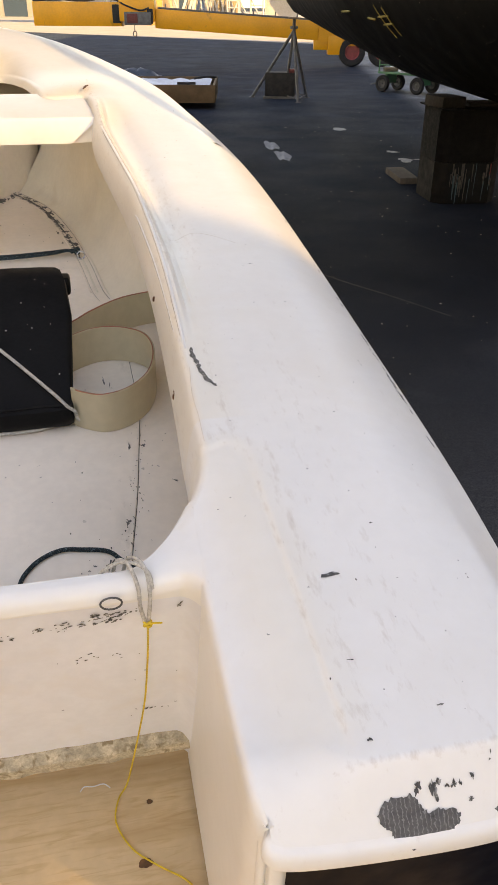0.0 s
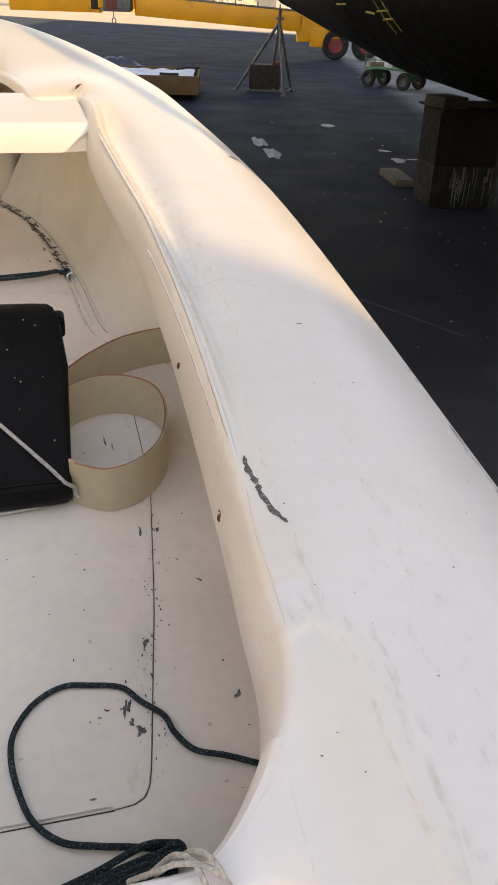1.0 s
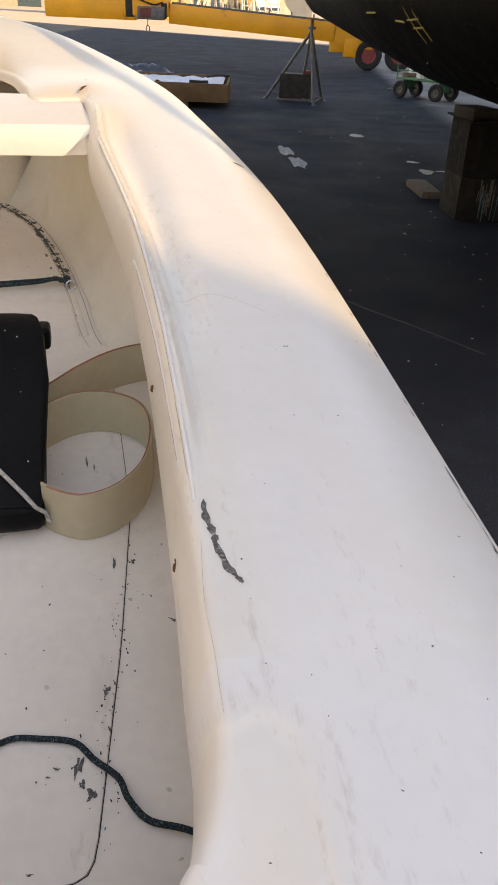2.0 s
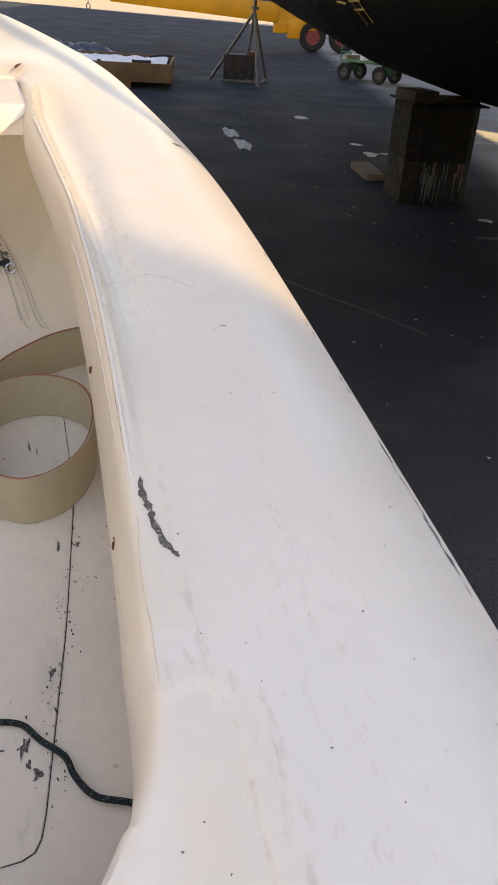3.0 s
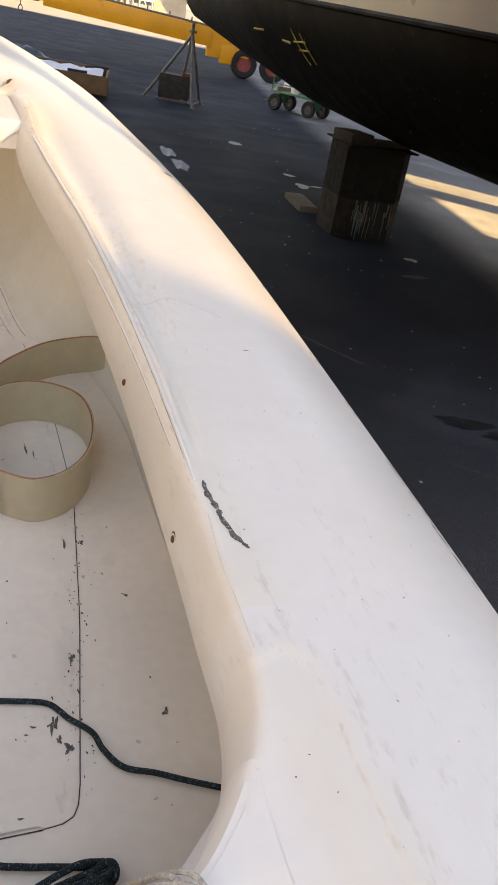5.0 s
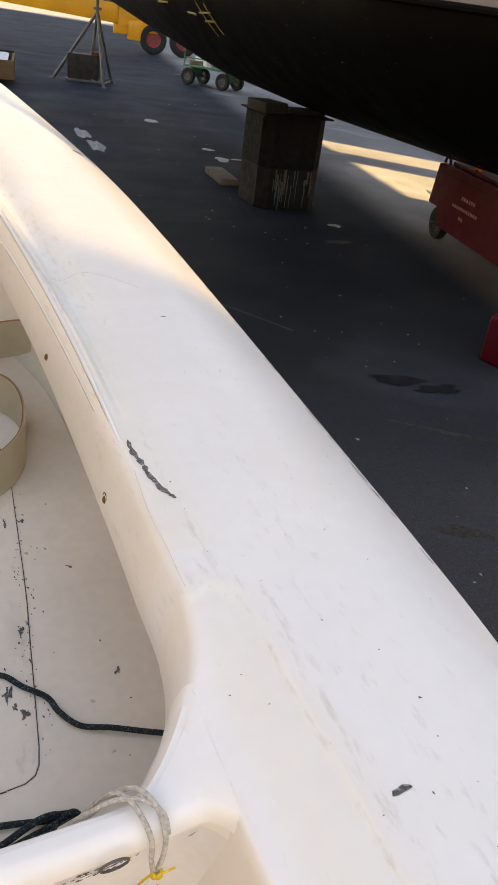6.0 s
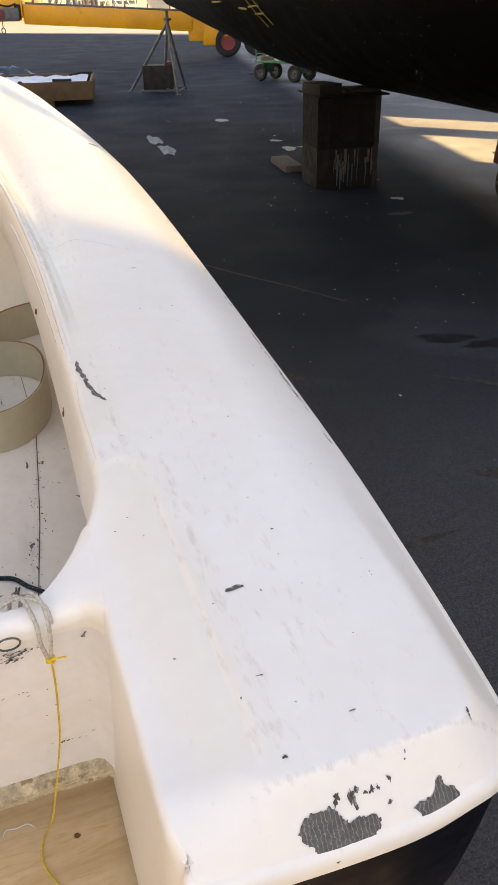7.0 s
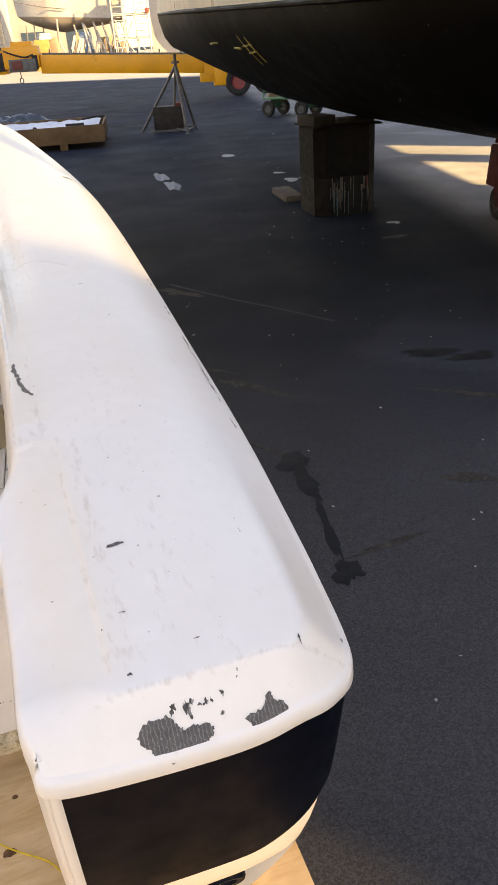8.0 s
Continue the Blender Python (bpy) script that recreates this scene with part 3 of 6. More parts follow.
for _i in range(48):
    _k = smooth01((_i - 18) / 26)
    N_HULL[_i] = N_OUT[_i] * _k + np.array((0.0, -1.0)) * (1 - _k)


def hull_row(inset, z_of):
    row = [(OUT[i][0] - N_HULL[i][0] * inset, OUT[i][1] - N_HULL[i][1] * inset, z_of(i)) for i in range(NS)]
    f = min(1.0, inset / 0.15)
    u0 = 0.1295 - 0.010 * f
    return [(u0 - 0.0015, row[0][1] + 0.012, row[0][2]), (u0 - 0.0005, row[0][1] + 0.005, row[0][2])] + row


def boat_hull():
    rows = [hull_row(0.004, lambda i: deck_z(*OUT[i]) - 0.019)]
    for k in range(1, 13):
        f = k / 12
        def zz(i, f=f):
            top = deck_z(*OUT[i]) - 0.022
            bottom = 0.43 + 0.05 * max(0.0, OUT[i][1] - 2.0) ** 1.5
            return top + (bottom - top) * f
        rows.append(hull_row(0.004 + 0.05 * f + 0.10 * f**4, zz))
    part("hull", loft(mirrored(rows)), gelcoat, boat)
    ahead = [p for p in rows[-1] if p[1] > 0.86]
    bm = loft([ahead, [(p[0] + (CU - p[0]) * 0.3, p[1], p[2] - 0.010) for p in ahead], [(CU, p[1], p[2] - 0.011) for p in ahead]])
    loft([[(2 * CU - p[0], p[1], p[2]) for p in ahead], [(CU, p[1], p[2] - 0.011) for p in ahead]], bm)
    part("bottom", bm, gelcoat, boat)
    # starboard and port pods beside the well have a floor of their own
    for s in (1, -1):
        pod = [p for p in rows[-1] if p[1] <= 0.90]
        flip = lambda p: p if s == 1 else (2 * CU - p[0], p[1], p[2])
        part("pod_floor", loft([[flip(p) for p in pod], [flip((0.107, p[1], p[2] - 0.004)) for p in pod]]), gelcoat, boat)
    # black film round the quarter
    rows = []
    n_end = 185
    for k in range(9):
        f = k / 8
        row = []
        for i in range(24, n_end):
            top = deck_z(*OUT[i]) - 0.026
            corner = 1 - min(1.0, (OUT[i][0] - OUT[24][0]) / 0.02)
            low = 0.625 + 0.09 * smooth01((i - 60) / 60) + 0.022 * (1 - math.sqrt(1 - corner * corner))
            z = top + (low - top) * f
            hullf = (top - z) / (top - 0.43)
            inset = 0.05 * hullf + 0.10 * hullf**4
            row.append((OUT[i][0] - N_HULL[i][0] * inset + N_HULL[i][0] * 0.002, OUT[i][1] - N_HULL[i][1] * inset + N_HULL[i][1] * 0.002, z))
        rows.append(row)
    part("black_band", loft(rows), black_band, boat, "black film band round the stern quarter")


boat_hull()


def boat_transom():
    # well wall, its top and its cockpit side, from port to starboard
    us = np.concatenate([np.linspace(0.1255, 0.09, 18), np.linspace(0.086, 0.0, 20), np.linspace(-0.015, CU, 20)])

    def edge_v(u):
        return 0.706 + 0.084 * max(0.0, (u - 0.04) / 0.085) ** 1.5

    def front_v(u, side=0.114):
        """The aft face, sweeping aft in a fillet where it meets the side of the well."""
        return -0.018 * min(2.0, max(0.0, (u - side + 0.022) / 0.022)) ** 2

    def top_z(u, v):
        t = min(1.05, max(0.0, (u - 0.015) / 0.107))
        return 0.917 + (deck_z(0.122, v) - 0.9176) * t * t * (1.6 - 0.6 * t)

    rows = []
    for v, z in ((0.868, 0.412), (0.852, 0.425), (0.838, 0.445), (0.828, 0.47), (0.81, 0.53), (0.76, 0.67), (0.715, 0.81), (0.697, 0.868), (0.692, 0.882)):
        rows.append([(u, v + front_v(u, 0.106 + 0.008 * (z - 0.41) / 0.48), z) for u in us])
    # lip, top and cockpit edge
    for dv, dz in ((0.0075, -0.0245), (0.0, -0.024), (-0.001, -0.014), (0.003, -0.005), (0.010, -0.0008)):
        rows.append([(u, 0.682 + front_v(u) + dv, top_z(u, 0.69 + front_v(u)) + dz * (1 - smooth01((u - 0.1185) / 0.004))) for u in us])
    for f in (0.35, 0.6, 0.8, 0.92):
        rows.append([(u, 0.69 + front_v(u) * (1 - f) + (edge_v(u) - 0.69) * f, top_z(u, 0.69 + front_v(u) * (1 - f) + (edge_v(u) - 0.69) * f)) for u in us])
    for off, dz in ((-0.003, -0.0006), (0.004, -0.002), (0.0105, -0.011), (0.0165, -0.03), (0.0215, -0.06), (0.0265, -0.101)):
        row = []
        for u in us:
            slope = 1.482 * max(0.0, (u - 0.04) / 0.085) ** 0.5
            size = math.hypot(slope, 1.0)
            row.append((u - off * slope / size, edge_v(u) + off / size, top_z(u, edge_v(u)) + dz))
        rows.append(row)
    for v, z, most in ((0.81, 0.66, 0.05), (0.862, 0.48, 0.03)):
        rows.append([(min(u, most), max(v, edge_v(min(u, most)) + 0.027), z) for u in us])
    rows = [r + [(2 * CU - p[0], p[1], p[2]) for p in reversed(r[:-1])] for r in rows]
    bm = loft(rows)
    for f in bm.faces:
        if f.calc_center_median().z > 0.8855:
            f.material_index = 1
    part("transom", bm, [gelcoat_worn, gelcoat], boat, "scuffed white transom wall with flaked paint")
    # well sides
    for side in (1, -1):
        rows = []
        for k in range(8):
            f = k / 7
            row = []
            for q in range(24):
                aft = 0.388 + 0.05 * f + 0.10 * f**4
                v = vv = aft + (0.690 + 0.14 * f - aft) * q / 23
                zt = deck_z(0.122, min(max(v, 0.388), 0.70)) - 0.008
                u = 0.1166 + 0.0125 * max(0.0, 1 - (v - aft) / 0.03) ** 2 - 0.010 * min(1.0, (0.004 + 0.05 * f + 0.10 * f**4) / 0.15)
                u = u if side == 1 else 2 * CU - u
                row.append((u, vv, zt + (0.425 - zt) * f))
            rows.append(row)
        part("well_side", loft(rows), gelcoat, boat)
    # upright at the stern
    for side in (1, -1):
        at = lambda u: u if side == 1 else 2 * CU - u
        part("corner", tube([(at(0.1308), 0.3915, deck_z(0.1315, 0.392) - f) for f in (0.008, 0.010, 0.015, 0.026, 0.045)], 0.0062, 12), gelcoat, boat)
        upright = []
        for k in range(14):
            f = k / 13
            inset = 0.004 + 0.05 * f + 0.10 * f**4
            upright.append((at(0.1290 - 0.010 * min(1.0, inset / 0.15)), 0.393 + inset, 0.862 + (0.432 - 0.862) * f))
        part("corner_upright", tube(upright, 0.0055, 10), gelcoat, boat)
    # stained ledge along the foot of the well wall
    rows = []
    for v, z in ((0.826, 0.506), (0.812, 0.500), (0.804, 0.488), (0.808, 0.466), (0.85, 0.460)):
        rows.append([(u, v + 0.001 * math.sin(u * 90), z + 0.001 * math.sin(u * 53) + 0.001 * math.sin(u * 131)) for u in np.linspace(2 * CU - 0.112, 0.112, 120)])
    part("stained_ledge", loft(rows), grime_brown, boat, "rough brown-stained ledge at the foot of the well wall")


boat_transom()

FLOOR_EDGE = [(0.27, 0.855), (0.275, 1.1), (0.275, 1.4), (0.272, 1.7), (0.265, 2.02), (0.215, 2.25), (0.125, 2.38), (0.072, 2.50), (0.03, 2.8), (-0.035, 3.15), (-0.13, 3.47), (-0.29, 3.75)]


def floor_z(v):
    return 0.536 + 0.08 * (v - 1.15)


def boat_liner():
    fe = spline(FLOOR_EDGE, 60)
    # sole
    rows = [[(u + (CU - u) * f, v, floor_z(v)) for u, v in fe] for f in (0, 0.1, 0.3, 0.6, 1.0)]
    rows = [r for r in rows]
    half = [list(r) for r in rows]
    bm = loft(half)
    loft([[(2 * CU - p[0], p[1], p[2]) for p in r] for r in half], bm)
    bmesh.ops.remove_doubles(bm, verts=bm.verts, dist=1e-4)
    part("sole", bm, gelcoat_in, boat, "off-white moulded cockpit sole with dark scuffs")
    # inner sides with a fillet at the foot
    top = []
    for u, v in fe:
        i = int(np.argmin(abs(INN[60:449, 1] - v))) + 60
        top.append((max(INN[i][0], u - 0.02) + 0.055, v, deck_z(INN[i][0], v) - 0.05))
    rows = []
    n = normals2(fe)
    base = [(fe[i][0], fe[i][1], floor_z(fe[i][1]) - 0.004) for i in range(60)]
    for f in (0, 0.02, 0.05, 0.09, 0.2, 0.35, 0.5, 0.7, 0.85, 1.0):
        row = []
        for i in range(60):
            b, t = Vector(base[i]), Vector(top[i])
            p = b + (t - b) * f
            bulge = 0.05 * math.sin(math.pi * f) + 0.03 * smooth01(f / 0.08)
            p += Vector((n[i][0], n[i][1], 0)) * bulge
            row.append(p)
        rows.append(row)
    bm = loft(rows)
    loft([[(2 * CU - p[0], p[1], p[2]) for p in r] for r in rows], bm)
    part("inner_side", bm, gelcoat_cream, boat)
    part("fillet_bead", tube([(fe[i][0] - 0.03 * n[i][0], fe[i][1] - 0.03 * n[i][1], floor_z(fe[i][1]) + 0.001) for i in range(38, 59)], 0.0035, 6), gelcoat_cream, boat)
    part("fillet_bead", tube([(fe[i][0] - 0.052 * n[i][0], fe[i][1] - 0.052 * n[i][1], floor_z(fe[i][1]) + 0.0005) for i in range(38, 59)], 0.003, 6), gelcoat_in, boat)
    # forward bulkhead
    a = rows[0][-1]
    bm = bmesh.new()
    loft([[(-0.20 + 0.05 * f, 4.20, floor_z(3.75) - 0.01 + (1.25 - floor_z(3.75)) * f), (2 * CU + 0.20 - 0.05 * f, 4.20, floor_z(3.75) - 0.01 + (1.25 - floor_z(3.75)) * f)] for f in (0, 0.5, 1)], bm)
    part("bulkhead", bm, gelcoat_in, boat)
    # removable sole panel, a few millimetres proud, with its seam
    def seam_u(v):
        return float(np.interp(v, (1.04, 1.40, 1.74, 2.2, 2.6), (0.028, 0.078, 0.112, 0.10, 0.03)))
    edge = [(-0.02, 1.036), (0.005, 1.038), (0.02, 1.045), (0.0285, 1.06)] + [(seam_u(v), v) for v in np.linspace(1.09, 2.4, 24)]
    rows = []
    for f, dz in [(0, -0.001), (0, 0.003)] + [(q, 0.004) for q in (0.012, 0.03, 0.06, 0.1, 0.15, 0.2, 0.27, 0.35, 0.5, 0.7, 1.0)]:
        rows.append([(u + (CU - u) * f, v + (0.004 if f > 0 and k < 3 else 0), floor_z(v) + dz) for k, (u, v) in enumerate(edge)])
    half = rows
    bm = loft(half)
    loft([[(2 * CU - p[0], p[1], p[2]) for p in r] for r in half], bm)
    panel = part("sole_panel", bm, gelcoat_sole, boat, "flat off-white sole panel with a thin dark seam")
    wear = panel.data.attributes.new("wear", "FLOAT", "POINT")
    for vert in panel.data.vertices:
        u, v, z = vert.co
        d = seam_u(v) - u
        wear.data[vert.index].value = (0.5 * math.exp(-(((d - 0.02) / 0.022) ** 2)) + 0.02) * (1 - smooth01((v - 2.0) / 0.3))
    part("locker_front", loft([[(-0.165, 3.84, z), (-0.245, 3.735, z), (-0.49, 3.41, z), (-0.82, 2.98, z)] for z in (0.62, 0.9, 1.12)]), gelcoat_in, boat)
    part("seam", tube([(u + 0.0015, v, floor_z(v) + 0.0006) for u, v in edge], 0.0007, 6), dirt_dark, boat)
    part("seam", tube([(u, 1.035, floor_z(1.035) + 0.0008) for u in np.linspace(-0.02, CU - 0.3, 8)], 0.0010, 6), dirt_dark, boat)


boat_liner()


def boat_thwart():
    h = 0.088
    prof = [(0.0, 2.742, 1.082), (0.0, 2.735, 1.150), (0.0, 2.742, 1.162), (0.0, 2.76, 1.166), (0.0, 2.95, 1.193), (0.0, 3.06, 1.205), (0.0, 3.068, 1.195), (0.0, 3.068, 1.13)]
    rows = []
    for k, (_, v, z) in enumerate(prof):
        end = h - (0.085 if k == 0 else 0.0) - (0.0, 0.0, 0.0, 0.002, 0.028, 0.05, 0.05, 0.05)[k]
        rows.append([(u, v, z) for u in np.linspace(end, 2 * CU - end, 12)])
    part("thwart", loft(rows), gelcoat, boat, "white moulded thwart across the boat")
    for s in (1, -1):
        bm = bmesh.new()
        tri = [(0.003, 2.748, 1.082), (0.089, 2.745, 1.16), (0.10, 2.75, 1.155), (0.105, 2.75, 1.085)]
        tri = [(u if s == 1 else 2 * CU - u, v, z) for u, v, z in tri]
        bm.faces.new([bm.verts.new(p) for p in tri])
        part("gusset", bm, gelcoat_in, boat)


boat_thwart()

# ---- plywood base ----
def ply_base():
    ob = thing("plywood_sheet", BOAT, "raw plywood sheet with brown knots, under the boat", "plywood")
    part("sheet", box(2 * CU - 0.43, -0.35, 0.396, 0.43, 3.6, 0.414, 0.001), plywood, ob)
    for u in (-1.1, -0.4, 0.3):
        b = thing("timber_bearer", BOAT @ pose(u, 1.6, 0), "rough timber bearer under the plywood", "timber", "bearers under the plywood")
        part("beam", box(-0.06, -1.9, 0.0, 0.06, 1.9, 0.395, 0.006), timber, b)


ply_base()


# ---- the black yacht beside it ----
def keel_x(y):
    return 1.77 - 0.205 * (y - 9.0)


def yacht():
    ob = thing("yacht", pose(0, 0, 0), "large sailing yacht with black antifouling, propped on a steel drum", "yacht")
    ys = np.concatenate([np.linspace(2.6, 4.0, 8), np.linspace(4.3, 14.5, 44), np.linspace(14.7, 16.1, 10)])
    kz = lambda y: float(np.interp(y, (2.6, 3.3, 4.3, 7.2, 9.0, 10.5, 12.0, 15.2, 15.8, 16.1), (1.25, 0.95, 0.755, 0.758, 0.825, 0.962, 1.09, 1.40, 1.55, 1.75)))
    wz = lambda y: 1.50 + 0.029 * y
    hb = lambda y: 1.30 * min(1.0, max(0.02, (16.12 - y) / 7.5)) ** 0.85 * min(1.0, max(0.05, (y - 2.4) / 2.2)) ** 0.5
    def section(y, fs, up=False):
        r = []
        for f in fs:
            a = f * math.pi / 2
            b = hb(y)
            if up:
                x, z = b * (1 + 0.06 * f), wz(y) + f * (1.25 - 0.02 * (16 - y))
            else:
                x, z = b * math.sin(a) ** 1.3, wz(y) - (wz(y) - kz(y)) * math.cos(a) ** 1.3
            r.append((x, z))
        return r
    fs = [0, 0.04, 0.1, 0.2, 0.3, 0.4, 0.5, 0.6, 0.7, 0.8, 0.9, 1.0]
    def rows(up):
        out = []
        for y in ys:
            s = section(y, fs, up)
            if up:
                left = [(keel_x(y) - x, y, z) for x, z in s]
                right = [(keel_x(y) + x, y, z) for x, z in reversed(s)]
                mid = [(keel_x(y) - s[-1][0] * q, y, s[-1][1] + 0.10 * (1 - q * q)) for q in (0.7, 0.35, 0, -0.35, -0.7)]
                out.append(left + mid + right)
            else:
                out.append([(keel_x(y) - x, y, z) for x, z in reversed(s)] + [(keel_x(y) + x, y, z) for x, z in s[1:]])
        return out
    r = rows(False)
    bm = loft(r)
    bm.verts.ensure_lookup_table()
    part("bottom", bm, antifoul, ob, "matt black antifouled underbody with pale specks")
    part("topside", loft(rows(True), cap=True), topside, ob, "light grey topsides above the black waterline")
    # unseen coachroof, added to give shade
    bm = bmesh.new()
    prof = []
    for y in np.linspace(5.5, 12.0, 14):
        h = 0.42 * math.sin(math.pi * (y - 5.2) / 7.2) ** 0.5
        prof.append([(keel_x(y) + x, y, 2.75 + 0.01 * y + h * z) for x, z in ((-0.8, 0), (-0.72, 0.8), (-0.5, 1), (0.5, 1), (0.72, 0.8), (0.8, 0))])
    part("coachroof", loft(prof, cap=True), topside, ob)
    # surface point on the near side: distance along, fraction up
    def near(y, f=None, z=None):
        if z is not None:
            f = 2 / math.pi * math.acos(min(1.0, max(0.0, (wz(y) - z) / (wz(y) - kz(y)))) ** (1 / 1.3))
        x, z = section(y, [f])[0]
        return Vector((keel_x(y) - x - 0.006, y, z))
    def mark(y0, f0, y1, f1, w):
        a, b = near(y0, f0), near(y1, f1)
        pts = [near(y0 + (y1 - y0) * k / 5, f0 + (f1 - f0) * k / 5) for k in range(6)]
        return tube(pts, w, 5)
    return ob, near, mark


yacht_ob, yacht_near, yacht_mark = yacht()


def stand_drum():
    ob = thing("steel_drum", pose(1.73, 7.10, 0, 0, 0, 8), "dark rusty steel block with paint drips, under the yacht", "drum")
    h, c = 0.285, 0.085

    def ring(k, z):
        a, e = h * k, h * k - c
        return [(-e, -a, z), (e, -a, z), (a, -e, z), (a, e, z), (e, a, z), (-e, a, z), (-a, e, z), (-a, -e, z)]
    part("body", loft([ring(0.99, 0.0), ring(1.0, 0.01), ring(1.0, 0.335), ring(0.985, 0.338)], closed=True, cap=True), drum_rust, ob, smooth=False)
    part("upper_shell", loft([ring(0.985, 0.339), ring(1.005, 0.345), ring(1.005, 0.742), ring(0.99, 0.748)], closed=True, cap=True), steel_black, ob, smooth=False)
    part("cap_plate", box(-0.31, -0.30, 0.749, 0.315, 0.29, 0.762, 0.003), steel_black, ob)
    b = thing("keel_block", pose(1.56, 6.98, 0.762, 0, 0, 20), "dark timber block wedged under the yacht's keel", "timber block")
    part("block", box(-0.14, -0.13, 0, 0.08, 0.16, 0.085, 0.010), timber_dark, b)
    w = thing("keel_wedge", pose(1.90, 7.12, 0.762, 0, 0, 10), "dark timber wedge between the drum and the keel", "timber block")
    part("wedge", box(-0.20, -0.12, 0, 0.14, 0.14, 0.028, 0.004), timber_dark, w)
    # runs and smears of paint, mostly over the lower half
    rng = random.Random(4)
    for k in range(24):
        x = rng.uniform(-0.19, 0.20)
        mtl = rng.choice([drip_pale, drip_pale, drip_pale, paint_blue, paint_blue, paint_red])
        if x > 0.06 and rng.random() < 0.6:
            mtl = paint_blue
        z1 = rng.uniform(0.18, 0.355)
        z0 = z1 - rng.uniform(0.06, 0.22)
        w0 = rng.uniform(0.002, 0.010)
        rows = []
        for i, z in enumerate(np.linspace(z0, z1, 7)):
            w = w0 * (0.3 + 0.12 * i + rng.uniform(0, 0.25))
            x += rng.uniform(-0.002, 0.002)
            y = -h * 1.006 - 0.001
            rows.append([(x - w, y, z), (x + w, y, z)])
        part("paint_drip", loft(rows), mtl, ob)


stand_drum()


def boat_stand():
    ob = thing("boat_stand", pose(0.36, 15.3, 0), "weathered steel tripod boat stand propping the yacht", "boat stand")
    top = Vector((0.13, -0.08, 1.12))
    feet = [(-0.61, 0.35, 0.0), (0.0, 0.24, 0.0), (0.23, -0.55, 0.0), (0.42, 0.34, 0.0)]
    for f in feet:
        part("leg", tube([f, Vector(f).lerp(top, 0.5), top], 0.026, 8), steel_dark, ob)
        part("foot_pad", box(f[0] - 0.05, f[1] - 0.05, 0, f[0] + 0.05, f[1] + 0.05, 0.012, 0.003), steel_dark, ob)
    for a, b in ((1, 2), (2, 3), (1, 3)):
        part("brace", tube([Vector(feet[a]).lerp(top, 0.05), Vector(feet[b]).lerp(top, 0.05)], 0.012, 6), steel_dark, ob)
    part("screw_post", tube([top - Vector((0, 0, 0.06)), top + Vector((0, 0, 0.19))], 0.028, 10), steel_dark, ob)
    part("nut", lathe([(0.0, 0), (0.07, 0), (0.07, 0.04), (0.0, 0.04)], 8, Matrix.Translation(top + Vector((0, 0, 0.03)))), steel_dark, ob)
    part("pad", box(top.x - 0.1, top.y - 0.1, 1.30, top.x + 0.1, top.y + 0.1, 1.325, 0.004), timber, ob)
    c = thing("steel_crate", pose(0.28, 15.55, 0, 0, 0, -8), "dark open steel crate between the stand's legs", "crate")
    part("shell", box(-0.27, -0.16, 0.04, 0.27, 0.16, 0.44, 0.01), crate_grey, c)
    part("rim", box(-0.30, -0.19, 0.0, 0.30, 0.19, 0.04, 0.008), steel_dark, c)
    part("red_cap", box(0.17, -0.17, 0.44, 0.27, 0.0, 0.50, 0.01), paint_red, c)


boat_stand()


